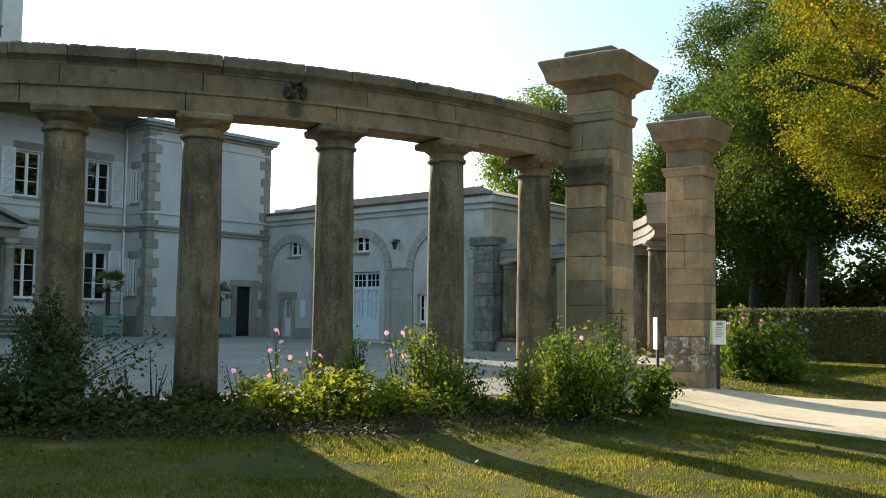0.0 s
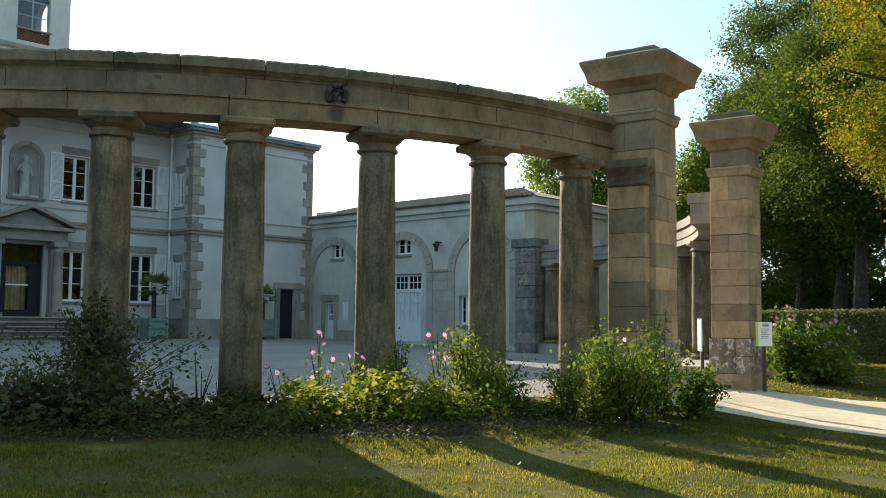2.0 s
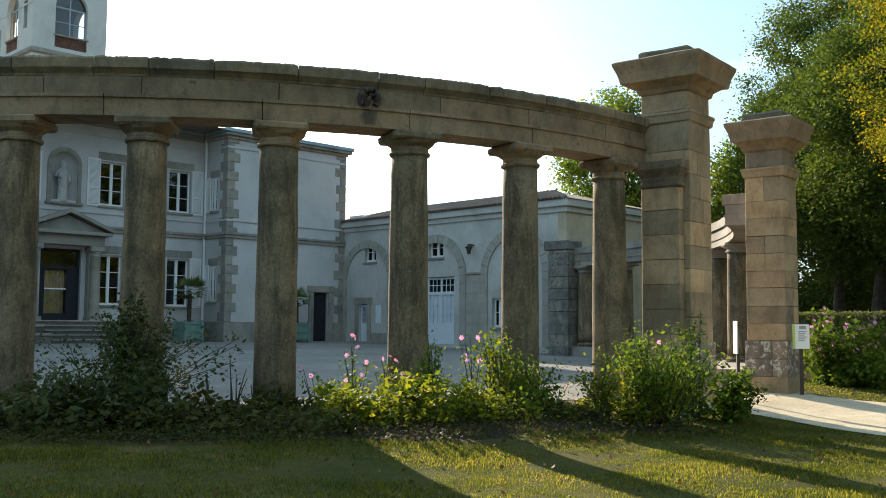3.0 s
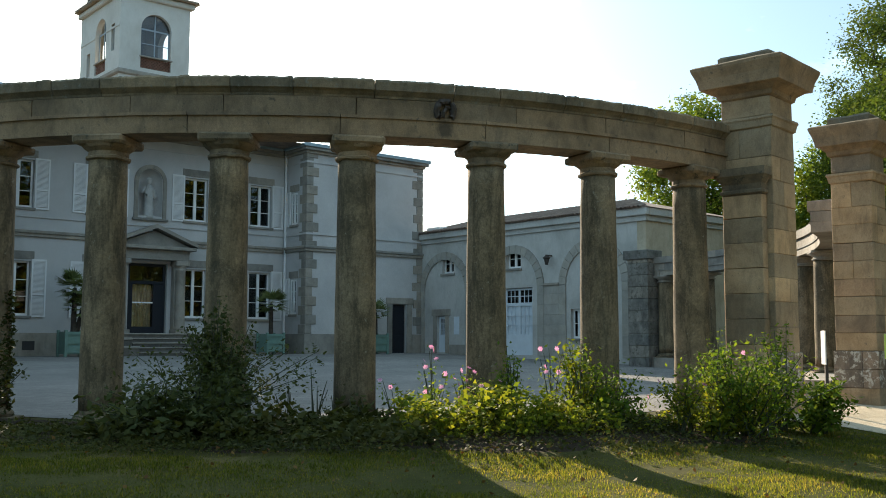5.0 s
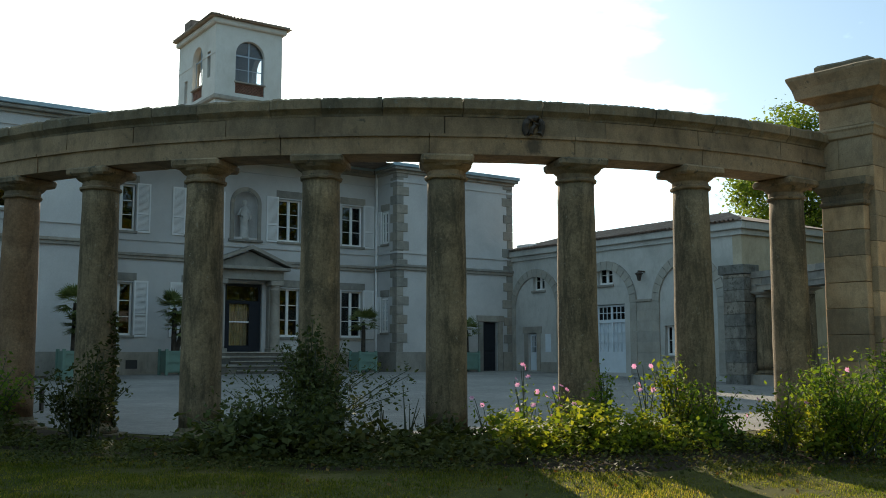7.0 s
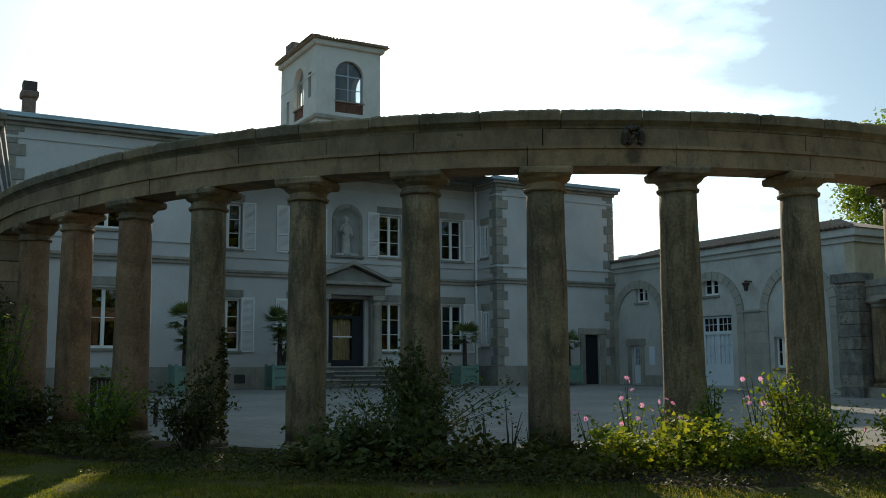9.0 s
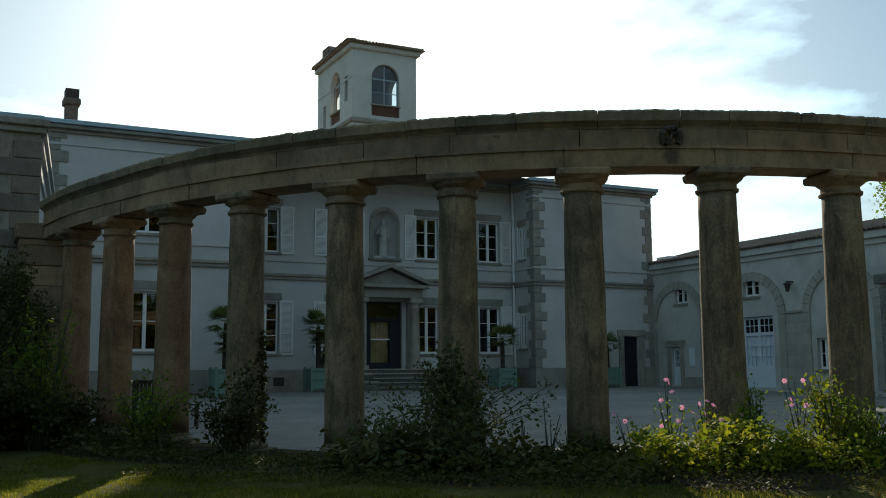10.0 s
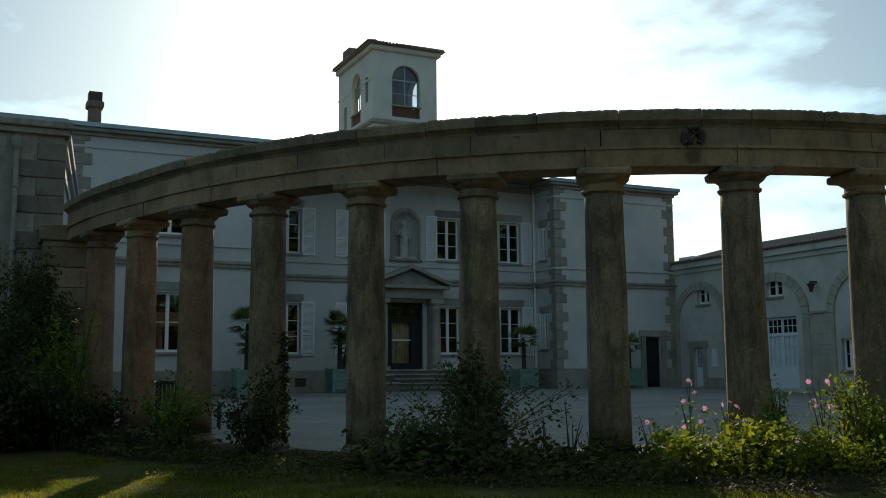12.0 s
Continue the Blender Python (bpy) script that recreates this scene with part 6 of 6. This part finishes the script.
# flowering bush by the gate
for i, (x, y, h, w_, mat) in enumerate(((21.2, 9.15, 1.95, 0.95, M_LEAF), (21.9, 8.75, 1.75, 0.9, M_LEAF), (21.3, 8.5, 0.95, 1.1, M_LEAFMIX))):
    shrub("flowering_shrub", x, y, level(x, y), h, w_, 60, 0.11, mat, "round green shrub with clusters of pink flowers", "shrub", 60, 0.75, 0 if i == 2 else 48, 140 + i, 0.05)

# ---- grass ----
rng = np.random.default_rng(150)
n = 560000
gx, gy = rng.uniform(-2.5, 14.0, n), rng.uniform(2.0, 15.5, n)
d = np.hypot(gx - CX, gy - CY)
left_edge = np.interp(gy, PATH_Y, PATH_X)
edge = np.array([bed_edge(q) for q in (np.degrees(np.arctan2(gx - CX, gy - CY)) - 360) % -360])
ang_ok = d > R + edge - 0.15 + 0.3 * np.sin(gx * 2.3 + gy) + rng.normal(0, 0.18, n)
patchy = np.array([noise.noise(Vector((p * 0.9, q * 0.9, 3.0))) + 0.6 * noise.noise(Vector((p * 3.1, q * 3.1, 7.0))) for p, q in zip(gx, gy)])
keep = (patchy > -0.42 + 0.25 * rng.normal(size=n)) & ang_ok & (gx < left_edge + rng.normal(0, 0.05, n)) & (np.hypot(gx, gy) > 3.5)
gx, gy, patchy = gx[keep], gy[keep], patchy[keep]
n = len(gx)
gz = np.array([level(a, b) for a, b in zip(gx, gy)])
hgt = rng.uniform(0.01, 0.03, n) * np.clip(1 + 1.1 * patchy, 0.45, 2.0)
a, ln = rng.uniform(0, 2 * np.pi, n), rng.normal(0, 0.6, n)
bx, by = np.cos(a) * 0.0036, np.sin(a) * 0.0036
tx, ty = np.cos(a + 1.4) * hgt * ln, np.sin(a + 1.4) * hgt * ln
base = np.stack([gx, gy, gz - 0.004], 1)
sd = np.stack([bx, by, np.zeros(n)], 1)
tip = base + np.stack([tx, ty, hgt], 1)
mid = base + np.stack([tx * 0.35, ty * 0.35, hgt * 0.6], 1)
co = np.stack([base - sd, base + sd, mid * 0.4 + tip * 0.6 + sd * 0.5, tip], 1)
tagged(part("grass", quads("grass", co, M_GRASS), M_GRASS), "short autumn lawn grass blades", "grass", "", "stuff")
n = 60000
hx, hy = rng.uniform(17.3, 33.5, n), rng.uniform(-2, 13, n)
keep = (hx < np.interp(hy, [3, 9.5, 12.7], [31.0, 33.2, 34.5])) & (hy < 10.3 + (hx - 20) * 0.1) & (hx > np.interp(hy, PATH_Y, PATH_R) + 0.1)
hx, hy = hx[keep], hy[keep]
n = len(hx)
hz = np.array([level(p, q) for p, q in zip(hx, hy)])
hh2 = rng.uniform(0.012, 0.03, n)
a = rng.uniform(0, 2 * np.pi, n)
base = np.stack([hx, hy, hz - 0.004], 1)
sd = np.stack([np.cos(a) * 0.014, np.sin(a) * 0.014, np.zeros(n)], 1)
tip = base + np.stack([rng.normal(0, 0.03, n), rng.normal(0, 0.03, n), hh2], 1)
tagged(part("far_grass", quads("far_grass", np.stack([base - sd, base + sd, tip + sd * 0.3, tip - sd * 0.3], 1), M_GRASS), M_GRASS), "lawn grass beyond the gravel path", "grass", "", "stuff")
n = 420
fx, fy = rng.uniform(2, 13, n), rng.uniform(2.5, 8.5, n)
keep = (np.hypot(fx - CX, fy - CY) > R + 1.6) & (fx < np.interp(fy, PATH_Y, PATH_X) - 0.3)
pts = np.stack([fx, fy, np.array([level(p, q) for p, q in zip(fx, fy)]) + 0.035], 1)[keep]
tagged(part("fallen_leaves", quads("fallen_leaves", leaves(rng, pts, 0.045, 0.8, 0.0), M_DEADLEAF), M_DEADLEAF), "scattered yellow and brown fallen leaves on grass", "fallen leaves", "", "stuff")


# withered leaves and stalks lying on the bare soil
n = 350
la, lo = rng.uniform(-172, -132, n), rng.uniform(1.4, 3.5, n)
pts = np.array([bed(a, o) for a, o in zip(la, lo)]) + np.array([0, 0, 0.02])
tagged(part("leaf_litter", quads("leaf_litter", leaves(rng, pts, 0.05, 0.6, 0.0), M_DEADLEAF), M_DEADLEAF), "withered brown leaves on the soil of the border", "leaf litter", "", "stuff")
# ---- palms in square planters ----
def planter(x, y, h, palm_h, seed, twin=False):
    rng = np.random.default_rng(seed)
    z = level(x, y)
    t = thing("planter", (x, y, z), "pale green square wooden planter box with corner posts", "planter", "planters before the villa")
    s = 0.42
    part("body", box(x - s + 0.03, x + s - 0.03, y - s + 0.03, y + s - 0.03, z + 0.1, z + h, 0.01), M_GREEN, t)
    for a in (-1, 1):
        for b in (-1, 1):
            cx_, cy_ = x + a * (s - 0.03), y + b * (s - 0.03)
            pm = box(cx_ - 0.05, cx_ + 0.05, cy_ - 0.05, cy_ + 0.05, z, z + h + 0.06, 0.008)
            part("post", pm, M_GREEN, t)
    for a in range(3):
        part("rail", box(x - s - 0.005, x + s + 0.005, y - s - 0.012, y - s + 0.029, z + 0.14 + a * (h - 0.24) / 2, z + 0.2 + a * (h - 0.24) / 2), M_GREEN, t)
    p = thing("palm", (x, y, z + h), "fan palm with a short trunk growing in a planter", "palm", "palms before the villa")
    part("soil", box(x - s + 0.08, x + s - 0.08, y - s + 0.08, y + s - 0.08, z + h - 0.04, z + h + 0.004), M_SOIL, p)
    for hh, ox in ((palm_h, 0.0),) + (((palm_h * 0.55, 0.28),) if twin else ()):
        bm = bmesh.new()
        tube(bm, [(x + ox * 0.4, y, z + h - 0.02), (x + ox, y, z + h + hh * 0.55), (x + ox, y, z + h + hh * 0.75)], 0.1, 0.07, 9)
        part("trunk", worn(bm, 0.015, 14), M_BARK, p)
        top = np.array([x + ox, y, z + h + hh * 0.75])
        out = []
        for k in range(36):
            a, e = rng.uniform(0, 6.28), rng.uniform(-0.5, 1.2)
            d = np.array([math.cos(a) * math.cos(e), math.sin(a) * math.cos(e), math.sin(e)])
            hub = top + d * rng.uniform(0.25, 0.45)
            side = np.array([-math.sin(a), math.cos(a), 0])
            up = np.cross(d, side)
            out.append([top, top + side * 0.008, hub + side * 0.006, hub])
            for q in range(11):
                f = (q - 5) / 5 * 1.15
                dd2 = d * math.cos(f) + side * math.sin(f)
                tip = hub + dd2 * 0.46 - np.array([0, 0, 0.1 * abs(f)])
                w = np.cross(up, dd2) * 0.03
                out.append([hub, hub * 0.5 + tip * 0.5 + w, tip, hub * 0.5 + tip * 0.5 - w])
        part("frond_crown", quads("fronds", np.array(out), M_PALM), M_PALM, p)


planter(21.0, 35.7, 0.85, 1.7, 1)
planter(12.7, 35.4, 0.9, 2.1, 2, True)
planter(8.2, 31.8, 0.95, 2.0, 3, True)
planter(25.6, 34.6, 0.85, 1.3, 4)


# ---- information boards by the gate ----
def board(x, y, yaw, z0, z1, w, h, label, stripe):
    z = level(x, y)
    t = thing("sign", (x, y, z), label, "sign")
    m = Matrix.Translation((x, y, 0)) @ Matrix.Rotation(radians(yaw), 4, "Z")
    bm = box(-0.035, 0.035, 0.0, 0.05, z - 0.1, z0 + 0.1, 0.004)
    part("post", bm, M_WOODDK, t, "", False, m)
    pl = part("panel", box(-w / 2, w / 2, -0.02, -0.002, z0, z1, 0.003), M_PAPER, t, "white printed panel", False, m)
    if stripe:
        part("stripe", box(-w / 2, -w / 2 + 0.045, -0.026, -0.021, z0 + 0.004, z1 - 0.004), M_LIME, pl, "lime green band", False, m)
        part("emblem", box(-0.03, 0.09, -0.025, -0.021, z1 - 0.09, z1 - 0.03), M_GREYINK, pl, "", False, m)
        for k in range(6):
            part("text_bar", box(-0.05, 0.1 - 0.02 * (k % 3), -0.025, -0.021, z1 - 0.14 - k * 0.035, z1 - 0.125 - k * 0.035), M_GREYINK, pl, "", False, m)


board(17.85, 8.26, -62, 0.86, 1.32, 0.3, 0.43, "information board with lime stripe on a post by the pier", True)
board(15.43, 8.29, -141, 0.8, 1.36, 0.34, 0.5, "white information board seen edge on beside the path", False)


# ---- benches ----
def bench(x, y, yaw, label):
    z = level(x, y)
    t = thing("bench", (x, y, z), label, "bench")
    m = Matrix.Translation((x, y, z)) @ Matrix.Rotation(radians(yaw), 4, "Z")
    for s in (-0.7, 0.7):
        part("leg", box(s - 0.03, s + 0.03, -0.22, -0.16, 0, 0.42), M_WOODDK, t, "", False, m)
        part("leg", box(s - 0.03, s + 0.03, 0.2, 0.26, 0, 0.92), M_WOODDK, t, "", False, m)
        part("arm", box(s - 0.03, s + 0.03, -0.24, 0.2, 0.62, 0.66), M_WOODDK, t, "", False, m)
    for k in range(4):
        part("seat_slat", box(-0.75, 0.75, -0.24 + k * 0.11, -0.16 + k * 0.11, 0.42, 0.45), M_WOODDK, t, "", False, m)
    for k in range(11):
        part("back_slat", box(-0.62 + k * 0.12, -0.56 + k * 0.12, 0.21, 0.235, 0.5, 0.88), M_WOODDK, t, "", False, m)
    part("top_rail", box(-0.67, 0.67, 0.205, 0.25, 0.86, 0.93), M_WOODDK, t, "", False, m)


bench(4.1, 20.6, 120, "dark slatted wooden bench behind the columns")
bench(28.0, 19.7, -90, "dark slatted wooden bench against the far colonnade")
